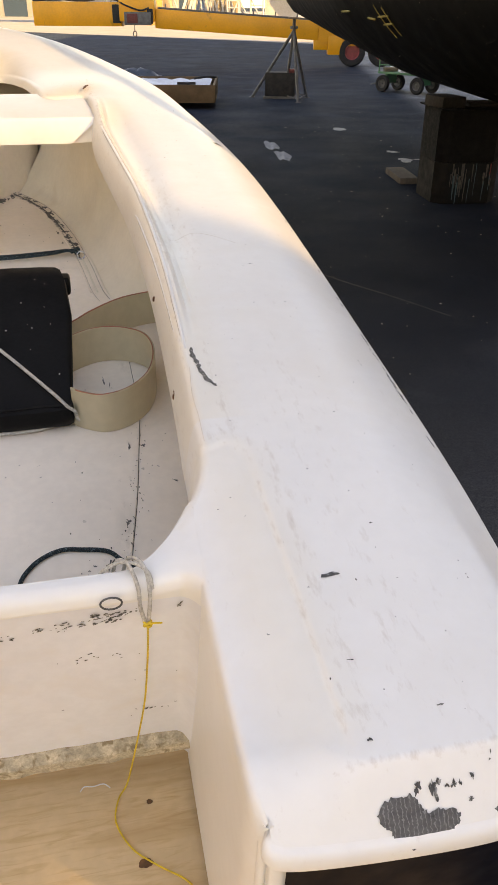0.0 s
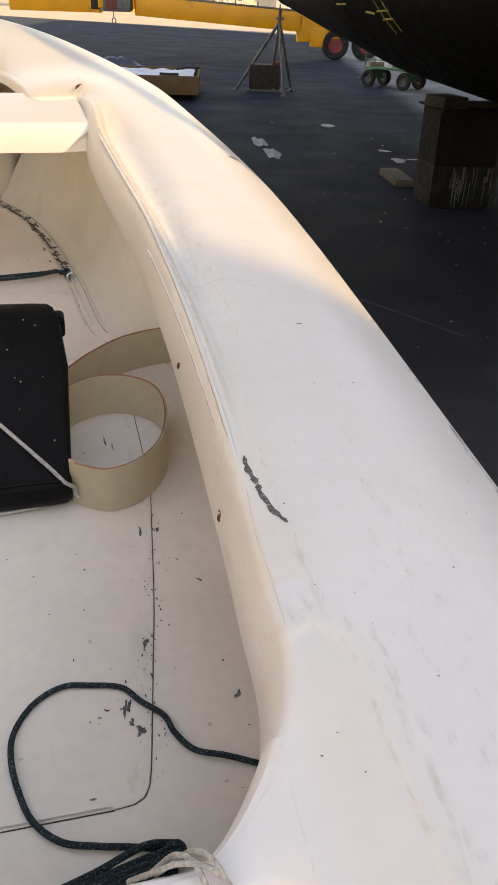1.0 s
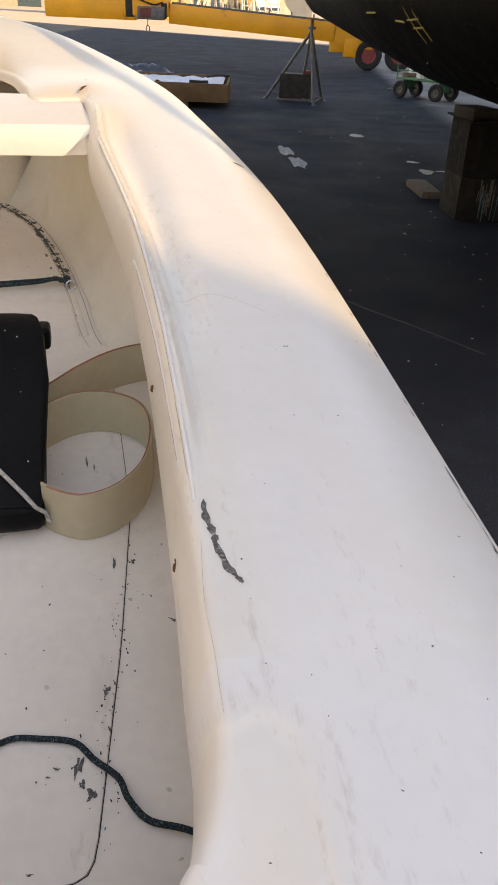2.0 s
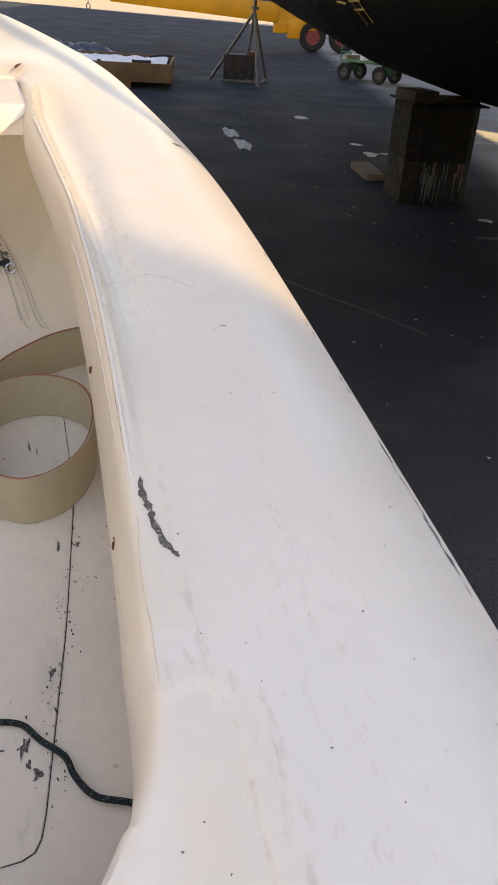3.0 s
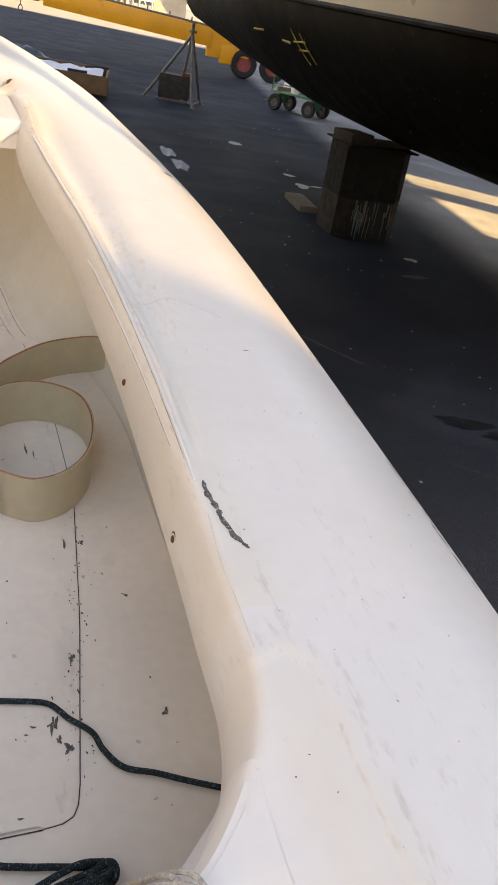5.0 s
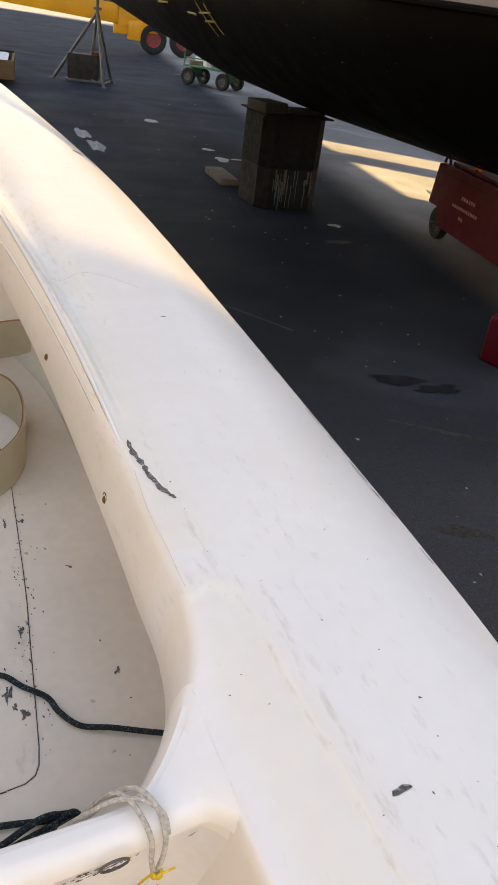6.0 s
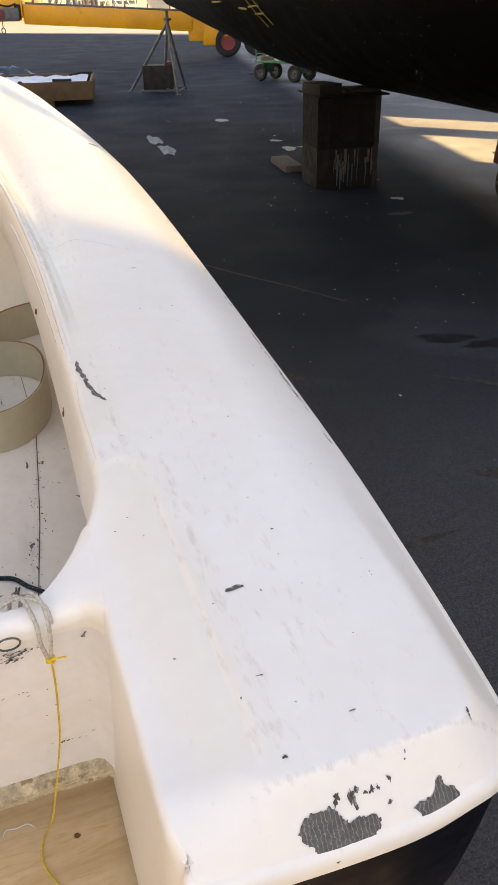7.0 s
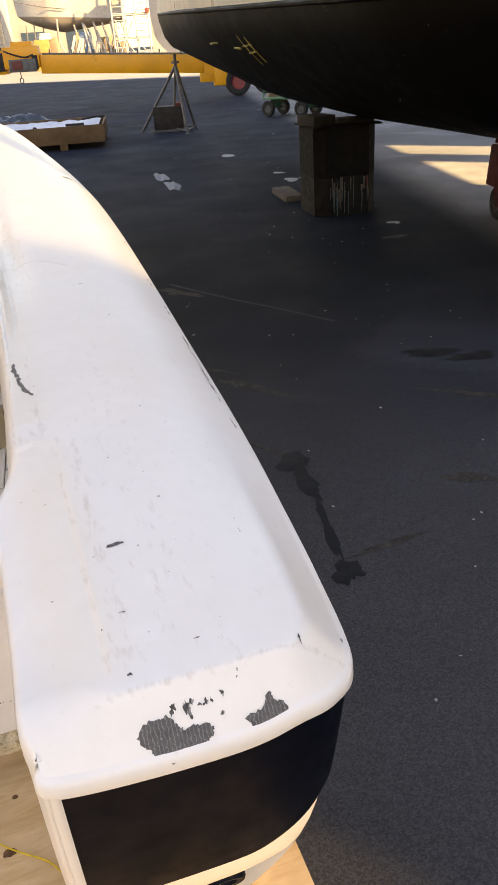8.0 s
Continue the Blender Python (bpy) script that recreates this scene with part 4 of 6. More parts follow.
def pallet():
    ob = thing("timber_tray", pose(-2.10, 14.5, 0, 0, 0, 2), "low timber-sided tray on feet, covered in white sheet", "timber tray")
    w, d = 1.25, 0.95
    part("front_board", box(-w, -d, 0.10, w, -d + 0.04, 0.37, 0.004), timber_brown, ob)
    part("back_board", box(-w, d - 0.04, 0.10, w, d, 0.36, 0.004), timber_brown, ob)
    for x in (-w, w - 0.04):
        part("side_board", box(x, -d + 0.04, 0.10, x + 0.04, d - 0.04, 0.36, 0.004), timber_brown, ob)
    for x in (-0.9, 0.55):
        for y in (-d + 0.1, d - 0.1):
            part("foot", box(x - 0.06, y - 0.06, 0, x + 0.06, y + 0.06, 0.10, 0.004), timber_brown, ob)
    part("deck", box(-w + 0.04, -d + 0.04, 0.10, w - 0.04, d - 0.04, 0.13), timber_brown, ob)
    sh = thing("white_sheet", pose(-2.10, 14.5, 0, 0, 0, 2), "crumpled white plastic sheet lying in the tray", "plastic sheet")
    rng = random.Random(9)
    rows = []
    for j in range(26):
        rows.append([(-w + 0.06 + (2 * w - 0.16) * i / 40, -d + 0.05 + (2 * d - 0.1) * j / 25, 0.325 + 0.03 * noise.noise((i * 0.35, j * 0.4, 1)) + 0.02 * noise.noise((i * 0.9, j * 0.8, 5))) for i in range(41)])
    part("sheet", loft(rows), sheet_pale, sh)
    cd = thing("black_offcuts", pose(-2.10, 14.5, 0, 0, 0, 2), "short black hose ends lying on the white sheet", "hose")
    part("hose", tube(spline([(0.62, -0.7, 0.375), (0.78, -0.72, 0.372), (0.92, -0.70, 0.375)], 12), 0.022, 8), rubber, cd)
    part("hose", tube(spline([(0.86, 0.1, 0.385), (0.98, 0.22, 0.40), (1.12, 0.2, 0.41), (1.24, 0.26, 0.40)], 16), 0.016, 8), rubber, cd)
    part("hose", tube(spline([(0.1, -0.84, 0.37), (0.13, -0.86, 0.375), (0.15, -0.9, 0.37)], 8), 0.018, 8), rubber, cd)
    tp = thing("blue_tarp", pose(-3.05, 16.7, 0), "heap of crumpled blue-grey tarpaulin on the asphalt", "tarpaulin")
    rows = []
    for j in range(22):
        row = []
        for i in range(40):
            x, y = -1.2 + 2.6 * i / 39, -0.8 + 1.6 * j / 21
            k = max(0, 1 - (x / 1.35) ** 2) * max(0, 1 - (y / 0.85) ** 2)
            row.append((x, y, 0.004 + k**0.6 * (0.34 + 0.18 * noise.noise((x * 3, y * 3, 2)) + 0.10 * noise.noise((x * 8, y * 8, 4)))))
        rows.append(row)
    part("tarp", loft(rows), tarp_blue, tp)


pallet()


def wheel(name, parent, at, r, w, axis_m, rim_mat, label=""):
    m = Matrix.Translation(at) @ axis_m
    ty = part(name, lathe([(r * 0.55, -w * 0.4), (r * 0.72, -w * 0.5), (r * 0.93, -w * 0.46), (r, -w * 0.25), (r, w * 0.25), (r * 0.93, w * 0.46), (r * 0.72, w * 0.5), (r * 0.55, w * 0.4)], 32, m), rubber, parent, label)
    part("rim", lathe([(0, -w * 0.1), (r * 0.18, -w * 0.25), (r * 0.22, -w * 0.05), (r * 0.45, -w * 0.08), (r * 0.56, -w * 0.38), (r * 0.56, w * 0.38), (r * 0.45, w * 0.08), (0, w * 0.1)], 24, m), rim_mat, ty)
    return ty


def trailer():
    ob = thing("boat_trailer", pose(0, 24.6, 0), "long yellow hydraulic boat trailer with red-rimmed wheels", "trailer")
    tilt = Matrix.Translation((-3.15, 0, 1.18)) @ Matrix.Rotation(radians(3.4), 4, "Y") @ Matrix.Translation((3.15, 0, -1.18))
    part("beam", box(-3.15, -0.20, 0.94, 1.5, 0.20, 1.42, 0.02, m=tilt), yellow_paint, ob)
    part("rail", box(-3.1, -0.14, 1.42, 1.45, 0.14, 1.47, 0.01, m=tilt), steel_dark, ob)
    for x in np.arange(-2.9, 1.4, 0.62):
        part("peg", box(x, -0.12, 1.47, x + 0.04, -0.08, 1.56, 0.004, m=tilt), steel_dark, ob)
    # goose neck running down to the wheels
    side = [(1.45, 0.67), (1.45, 1.14), (2.1, 1.04), (2.9, 0.90), (3.5, 0.90), (3.5, 0.55), (2.2, 0.52), (1.95, 0.55), (1.75, 0.62)]
    bm = bmesh.new()
    loft([[(x, y, z) for x, z in side] for y in (-0.2, 0.2)], bm, closed=True, cap=True)
    part("rear_arm", bm, yellow_paint, ob)
    part("axle_arm", box(1.35, -0.16, 0.42, 1.75, 0.16, 0.72, 0.02), yellow_paint, ob)
    part("bracket", box(1.75, -0.22, 0.30, 2.15, 0.22, 0.78, 0.03), yellow_paint, ob)
    for x in (2.45, 3.3):
        wheel("tyre", ob, (x, -0.12, 0.38), 0.38, 0.26, pose(0, 0, 0, 90), wheel_red, "black tyre on a faded red rim")
    # head end with its coupling box
    part("head_beam", box(-6.6, -0.22, 0.98, -4.1, 0.22, 1.58, 0.02), yellow_paint, ob)
    part("head_box", box(-4.15, -0.30, 1.10, -3.15, 0.25, 1.66, 0.03), yellow_paint, ob)
    part("head_top", box(-3.9, -0.25, 1.60, -3.3, 0.2, 1.78, 0.03), yellow_paint, ob)
    part("hydraulic_hose", tube(spline([(-6.6, -0.1, 1.60), (-5.8, -0.12, 1.63), (-5.2, -0.05, 1.60), (-4.6, -0.15, 1.66), (-4.1, -0.2, 1.62)], 30), 0.028, 8), rubber, ob)
    part("hydraulic_hose", tube(spline([(-4.2, -0.24, 1.62), (-3.95, -0.34, 1.50), (-3.55, -0.36, 1.38), (-3.3, -0.33, 1.44)], 20), 0.022, 8), rubber, ob)
    part("hinge_plate", box(-4.35, -0.26, 1.06, -4.12, 0.24, 1.52, 0.02), rubber, ob)
    part("coupling", box(-4.0, -0.40, 1.02, -3.25, -0.20, 1.34, 0.02), steel_dark, ob)
    part("red_reflector", box(-3.92, -0.42, 1.07, -3.62, -0.40, 1.30, 0.004), paint_red, ob)
    part("lamp_housing", box(-3.35, -0.38, 1.05, -3.2, -0.28, 1.42, 0.02), rubber, ob)
    part("hook_chain", tube([(-3.72, -0.38, 1.05), (-3.72, -0.38, 0.86)], 0.012, 6), steel_dark, ob)
    ring = [(-3.72 + 0.05 * math.cos(a), -0.38, 0.80 + 0.07 * math.sin(a)) for a in np.linspace(0, 2 * math.pi, 14)]
    part("hook_ring", tube(ring, 0.014, 6), steel_dark, ob)


trailer()


def cart():
    ob = thing("green_hand_cart", pose(2.85, 16.85, 0, 0, 0, -45), "green steel hand cart with four black rubber wheels", "hand cart")
    part("deck", box(-0.55, -0.28, 0.33, 0.75, 0.28, 0.37, 0.008), green_paint, ob)
    for x in (-0.53, 0.73):
        for y in (-0.26, 0.26):
            part("post", tube([(x, y, 0.36), (x, y, 0.62)], 0.014, 8), green_paint, ob)
    for y in (-0.26, 0.26):
        part("side_rail", tube([(-0.53, y, 0.62), (0.73, y, 0.62)], 0.014, 8), green_paint, ob)
        part("side_bar", tube([(-0.53, y, 0.49), (0.73, y, 0.49)], 0.010, 8), green_paint, ob)
    for x in (-0.42, 0.42):
        for y in (-0.26, 0.26):
            wheel("tyre", ob, (x, y, 0.155), 0.155, 0.09, pose(0, 0, 0, 90), steel_dark)
        part("axle", tube([(x, -0.3, 0.155), (x, 0.3, 0.155)], 0.014, 8), steel_dark, ob)
        part("axle_mount", box(x - 0.03, -0.16, 0.155, x + 0.03, 0.16, 0.33, 0.004), green_paint, ob)
    part("tow_handle", tube([(-0.55, 0, 0.25), (-0.8, 0.0, 0.12), (-0.92, 0, 0.10)], 0.014, 8), steel_dark, ob)
    ld = thing("cart_load", pose(2.85, 16.85, 0.372, 0, 0, -45), "pale offcuts and bags piled on the cart", "offcuts")
    rng = random.Random(3)
    for k in range(9):
        x, y = rng.uniform(-0.45, 0.6), rng.uniform(-0.18, 0.18)
        part("offcut", box(-0.14, -0.05, 0, 0.14, 0.05, rng.uniform(0.05, 0.16), 0.01, m=pose(x, y, 0, 0, 0, rng.uniform(-60, 60))), rng.choice([white_paint, timber, paper]), ld)


cart()


def red_machine():
    ob = thing("red_welder", pose(2.875, 5.33, 0, 0, 0, -1), "dark red wheeled welding machine with faded lettering", "welder")
    # long side along y, far end overhanging its wheel
    bm = bmesh.new()
    side = [(0.98, 0.27), (0.94, 0.52), (0.93, 0.585), (0.86, 0.60), (-0.72, 0.60), (-0.75, 0.57), (-0.75, 0.13), (0.74, 0.13), (0.80, 0.27)]
    loft([[(x, y, z) for y, z in side] for x in (-0.05, -0.042, 0.46, 0.468)], bm, closed=True, cap=True)
    part("cabinet", bm, red_paint, ob)
    part("lid", box(0.0, -0.7, 0.60, 0.42, 0.80, 0.63, 0.010), red_paint, ob)
    part("lid_seam", box(-0.053, -0.7, 0.535, -0.048, 0.92, 0.541), rubber, ob)
    part("lifting_eye", tube([(-0.02, 0.85 + 0.05 * math.cos(a), 0.60 + 0.05 * math.sin(a)) for a in np.linspace(0, math.pi, 14)], 0.012, 6), red_paint, ob)
    part("brass_valve", lathe([(0, 0), (0.03, 0), (0.03, 0.03), (0.018, 0.035), (0.018, 0.06), (0, 0.06)], 12, Matrix.Translation((0.06, 0.50, 0.63))), amber, ob)
    part("brass_valve", lathe([(0, 0), (0.022, 0), (0.022, 0.03), (0, 0.035)], 12, Matrix.Translation((0.05, 0.42, 0.63))), amber, ob)
    for y in (0.84, -0.5):
        for x in (0.02, 0.42):
            wheel("tyre", ob, (x, y, 0.135), 0.135, 0.07, pose(0, 0, 0, 0, 90), steel_dark)
        part("axle", tube([(-0.06, y, 0.135), (0.48, y, 0.135)], 0.014, 8), steel_dark, ob)
    part("tow_plate", prism([(0.02, 0.99), (0.22, 0.99), (0.10, 1.38)], 0.275, 0.285), white_paint, ob)
    # unreadable lettering as bars
    for z, y0, n, h in ((0.41, 0.42, 6, 0.026), (0.335, 0.55, 11, 0.024), (0.265, 0.40, 2, 0.024)):
        for k in range(n):
            part("lettering", box(-0.053, y0 - k * 0.04 - 0.026, z, -0.0505, y0 - k * 0.04, z + h), faded_letter, ob)


red_machine()


def red_canister():
    # stands for an unidentified red object; the canister form is assumed
    ob = thing("red_canister", pose(2.16, 3.66, 0, 0, 0, 24), "unidentified dull red object, built as a canister on the asphalt", "canister")
    part("body", box(-0.11, -0.085, 0.0, 0.11, 0.085, 0.26, 0.025, seg=3), red_paint, ob)
    part("handle", tube(spline([(-0.06, 0, 0.255), (-0.055, 0, 0.295), (0.02, 0, 0.298), (0.03, 0, 0.255)], 20), 0.012, 8), red_paint, ob)
    part("cap", lathe([(0.0, 0.03), (0.022, 0.03), (0.026, 0.0)], 14, Matrix.Translation((0.075, 0, 0.258))), rubber, ob, "black screw cap")


red_canister()


def hull_far(ob, x0, x1, w0, w1, keel, top, beam, low_mat, top_mat):
    """A laid-up hull seen broadside: bow at x0 with a raked stem, stern at x1."""
    xs = np.linspace(0, 1, 26)

    def row(f, up):
        b = beam * max(0.03, min(1.0, f * 3.2)) ** 0.6
        x = x0 + (x1 - x0) * f
        w = w0 + (w1 - w0) * f
        k = w - (w - keel) * min(1.0, f / 0.42) ** 0.7 if f < 0.42 else keel + (w - 0.25 - keel) * ((f - 0.42) / 0.58) ** 1.2
        out = []
        for g in np.linspace(-1, 1, 13):
            if up:
                e = min(1.0, (1 - abs(g)) / 0.6)
                y = b * (1.0 + 0.1 * e) * (1 if g > 0 else -1) * (1 if abs(g) > 0.4 else abs(g) / 0.4)
                out.append((x - 0.5 * e * (1 - f) ** 3, y, w + (top - w) * e))
            else:
                out.append((x, b * math.sin(g * math.pi / 2), w - (w - k) * math.cos(g * math.pi / 2) ** 0.8))
        return out
    part("bottom", loft([row(f, False) for f in xs], cap=True), low_mat, ob, "dull grey-brown underbody")
    part("topside", loft([row(f, True) for f in xs], cap=True), top_mat, ob)


def far_yard():
    ob = thing("white_yacht", pose(0, 80, 0), "white yacht with grey-brown underbody on props, far across the yard", "yacht")
    hull_far(ob, -12.1, -2.6, 4.45, 3.75, 2.95, 8.2, 1.9, underbody, white_far)
    part("rubbing_line", tube([(-11.9, -1.95, 5.5), (-9.6, -2.12, 5.0), (-7.6, -2.12, 4.72)], 0.035, 6), steel_dark, ob)
    tb = thing("tan_boat", pose(0, 84, 0), "tan laid-up motor boat far behind the black yacht", "boat")
    hull_far(tb, 2.9, 13.0, 4.9, 4.7, 2.4, 8.0, 1.8, steel_dark, canvas_pale)
    cb = thing("ochre_cabin", pose(0, 86, 0), "small ochre-trimmed wooden cabin of a laid-up boat", "cabin")
    part("wall", box(-0.3, 0, 0, 2.9, 3, 7.4, 0.05), white_far, cb)
    part("trim", box(0.9, -0.08, 2.6, 2.2, -0.003, 7.4, 0.03), canvas, cb)
    part("trim", box(2.5, -0.08, 2.6, 2.85, -0.003, 7.4, 0.03), canvas, cb)
    rng = random.Random(5)
    # steel props standing under and against the white yacht
    prop = thing("yard_prop", pose(-7.2, 77.6, 0), "white steel prop leaning against the far yacht", "boat stand", "props of the far yacht")
    part("pole", tube([(0.9, -0.4, 0), (0.45, 0.3, 2.0), (0, 1.0, 3.95)], 0.085, 8), white_far, prop)
    part("strut", tube([(-0.35, -0.2, 0), (0.36, 0.4, 2.4)], 0.06, 8), white_far, prop)
    part("brace", tube([(0.75, -0.2, 0.7), (-0.1, 0.0, 0.7)], 0.045, 6), white_far, prop)
    for q, (x, turn) in enumerate(((-6.5, -8), (-6.1, 14), (-5.5, -4), (-5.1, 22), (-4.6, 5), (-4.1, -12), (-3.7, 10), (-8.0, 160), (-2.9, 8))):
        copy_thing(prop, pose(x, 77.5 + 0.15 * (q % 3), 0, 0, 0, turn))
    # scaffold tower, a dense lattice
    sc = thing("scaffold_tower", pose(-3.5, 75.5, 0), "white-painted scaffold tower with ladders", "scaffold")
    for x in (0, 0.95, 1.05, 2.0, 3.1):
        for y in (0, 1.6):
            part("standard", tube([(x, y, 0), (x, y, 6.6)], 0.07, 8), white_far, sc)
    for z in np.arange(0.9, 6.5, 0.52):
        part("rung", tube([(0, 0, z), (0.95, 0, z)], 0.045, 6), white_far, sc)
        part("rung", tube([(2.0, 0, z + 0.2), (3.1, 0, z + 0.2)], 0.045, 6), white_far, sc)
    for z in (2.1, 3.9, 5.6):
        for y in (0, 1.6):
            part("ledger", tube([(0, y, z), (3.1, y, z)], 0.06, 6), white_far, sc)
        part("platform", box(0.0, 0.1, z + 0.06, 3.1, 1.5, z + 0.13), timber, sc)
    for x0, x1, z0, z1 in ((0.1, 1.9, 0.3, 3.9), (2.0, 0.2, 0.3, 3.6), (1.1, 3.0, 2.2, 5.6), (3.0, 1.2, 0.4, 3.6)):
        part("diagonal", tube([(x0, -0.06, z0), (x1, -0.06, z1)], 0.05, 6), white_far, sc)
    part("red_flag", box(2.9, -0.12, 3.95, 3.25, -0.08, 4.35, 0.01), paint_red, sc)
    # grey ladder scaffold at the bow
    sg = thing("ladder_scaffold", pose(-14.6, 78.5, 0), "grey steel ladder scaffold by the far yacht's bow", "scaffold")
    for x in (0, 0.5, 1.2):
        part("standard", tube([(x, 0, 0), (x - 0.15, 0, 5.6)], 0.055, 8), steel_dark, sg)
    for z in np.arange(0.6, 5.5, 0.55):
        part("rung", tube([(0, 0, z), (1.2, 0, z + 0.1)], 0.04, 6), steel_dark, sg)
    part("diagonal", tube([(0, -0.05, 0.6), (1.1, -0.05, 3.4)], 0.04, 6), steel_dark, sg)
    for x in (-10.9, -10.2, -9.4):
        st = thing("screw_stand", pose(x - 0.6, 78.6, 0), "dark screw stand under the far yacht's bow", "boat stand", "dark stands of the far yacht")
        part("post", tube([(0, 0, 0), (0.1, 0.6, 3.7)], 0.06, 8), steel_dark, st)
        part("leg", tube([(-0.5, -0.2, 0), (0.05, 0.3, 2.0)], 0.05, 8), steel_dark, st)
    # timber and crates stacked below the hull
    for x, y, w, z0, z1, mt, turn in ((-10.0, 76.8, 1.5, 0, 2.45, canvas, 8), (-9.7, 77.0, 1.1, 2.45, 2.95, white_far, 20), (-8.9, 77.4, 0.8, 0, 2.6, canvas_pale, -10), (-6.3, 79.5, 1.2, 0, 2.9, tarp_sky, 0), (-11.6, 79.5, 0.9, 0, 2.2, timber, 12), (-4.6, 80.5, 1.6, 0, 2.4, canvas_pale, 4), (-3.0, 79.8, 0.9, 0, 2.0, timber, -7)):
        c = thing("crate_stack", pose(x, y, z0, 0, 0, turn), "stacked crates and covers below the far yacht", "crates")
        part("crate", box(-w / 2, -0.5, 0, w / 2, 0.5, (z1 - z0) * 0.55, 0.04), mt, c)
        part("crate", box(-w * 0.42, -0.45, (z1 - z0) * 0.55, w * 0.45, 0.45, z1 - z0, 0.04), mt, c)
    for q in range(6):
        bd = thing("leaning_board", pose(-8.0 + 0.24 * q, 77.2, 0, 0, 0, rng.uniform(-8, 8)), "pale board leaning below the far yacht", "board", "leaning boards")
        part("board", box(-0.11, -0.02, 0, 0.11, 0.02, rng.uniform(2.3, 3.0), 0.004, m=Matrix.Rotation(radians(rng.uniform(8, 24)), 4, "Y")), canvas_pale if q % 2 else white_far, bd)
    sh = thing("shed", pose(0, 130, 0), "pale concrete harbour shed far behind", "shed")
    part("wall", box(-70, 0, 0, -6, 10, 10.0, 0.05), concrete, sh)
    part("roof", box(-71, -0.6, 10.0, -5, 10.6, 10.4, 0.02), steel_dark, sh)
    for q in range(9):
        part("shutter", box(-66 + 6.6 * q, -0.06, 0, -62.5 + 6.6 * q, -0.003, 4.2), tarp_blue, sh)
    s3 = thing("work_tent", pose(-16.5, 84, 0), "white sheeted work tent beside the scaffold", "tent")
    part("cover", prism([(-3.5, 0), (2.2, 0), (2.2, 5), (-3.5, 5)], 0, 9.0, 0.1), white_far, s3)
    part("door_flap", box(-1.4, -0.05, 0, -0.6, 0.02, 3.2), white_far, s3)


far_yard()


# ---- unseen blockers added to shape the sun and sky light ----
def light_blockers():
    # added walls; their gaps and heights are set to cut the sun's patches
    for k, (y0, y1, h) in enumerate(((6.95, 36.0, 13.0), (-3.5, 3.25, 8.5), (-5.57, -5.25, 8.5), (-32.0, -9.0, 8.5))):
        ob = part(f"wall_east_{k + 1}", box(9.0, y0, 0, 9.35, y1, h, 0.02), concrete)
        tagged(ob, "tall unseen wall added to block the sun", "wall", kind="structure")
    # added to dim low light from the west
    ob = part("wall_west", box(-6.85, -20.0, 0, -6.5, 13.5, 5.0, 0.02), concrete)
    tagged(ob, "unseen wall added to dim light from the west", "wall", kind="structure")
    # gap left for the sun patches, with an added lintel and post
    ob = part("wall_east_lintel", box(9.0, 3.25, 4.0, 9.35, 6.95, 8.5), concrete)
    tagged(ob, "unseen lintel added above the gap for the sun patches", "lintel", kind="structure")
    ob = part("wall_east_lintel_2", box(9.0, -9.0, 6.76, 9.35, -5.57, 8.5), concrete)
    tagged(ob, "unseen lintel added above the gap for the stern's sun", "lintel", kind="structure")
    ob = part("gate_post", box(9.0, 5.28, 0, 9.35, 5.75, 4.0), concrete)
    tagged(ob, "unseen post added to cast a shadow stripe", "post", kind="structure")
    ob = part("wall_east_low", box(9.0, -5.25, 0.0, 9.35, -3.5, 6.5), concrete)
    tagged(ob, "unseen low wall added to keep sun off the ground", "wall", kind="structure")
    # unseen sheets added to weaken the sun on deck and stern
    for x, y0, z0, y1, z1 in ((9.16, -5.25, 6.5, -3.5, 8.5), (9.12, -9.0, 0.0, -5.57, 6.76)):
        ob = part("shade_netting", box(x, y0, z0, x + 0.02, y1, z1), netting)
        tagged(ob, "unseen half-clear sheet added to weaken the sun", "netting", kind="structure")
    # unseen spar added to cast the foredeck's shadow strip
    sp = thing("spar_on_props", pose(0, 0, 0), "unseen round spar on props, added to cast a shadow strip", "spar")
    a, c = Vector((2.33, 0.317, 2.162)), Vector((0.80, 2.67, 2.568))
    part("spar", tube([a, a.lerp(c, 0.5), c], 0.034, 10), timber, sp)
    for p in (a, a.lerp(c, 0.45)):
        part("prop", tube([(p.x, p.y, 0), (p.x, p.y, p.z - 0.028)], 0.03, 8), timber, sp)


light_blockers()


def awning():
    """Unseen sheet added to cut skylight over the bow, carried by posts along its far side."""
    ob = thing("canvas_awning", pose(-4.6, 5.2, 0), "unseen dark sheet added over the bow to block the sky", "awning")
    rows = []
    for j in range(9):
        rows.append([(5.2 * i / 12, -2.35 + 2.75 * j / 8, 2.70 - 0.06 * math.sin(math.pi * i / 12) * math.sin(math.pi * j / 8)) for i in range(13)])
    bm = loft(rows)
    loft([[(x, y, z + 0.004) for x, y, z in r] for r in rows], bm)
    part("canvas", bm, sheet_dark, ob)
    for y in (-2.3, -1.0, 0.35):
        part("post", tube([(0, y, 0), (0, y, 2.70)], 0.04, 8), steel_dark, ob)
        part("arm", tube([(0, y, 2.73), (2.6, y, 2.75), (5.2, y, 2.73)], 0.022, 8), steel_dark, ob)
        part("stay", tube([(0, y, 1.8), (1.6, y, 2.70)], 0.018, 8), steel_dark, ob)


awning()


# ---- things in the boat ----
def in_boat(u, v, z=0.0, turn=0.0):
    return BOAT @ pose(u, v, z, 0, 0, turn)


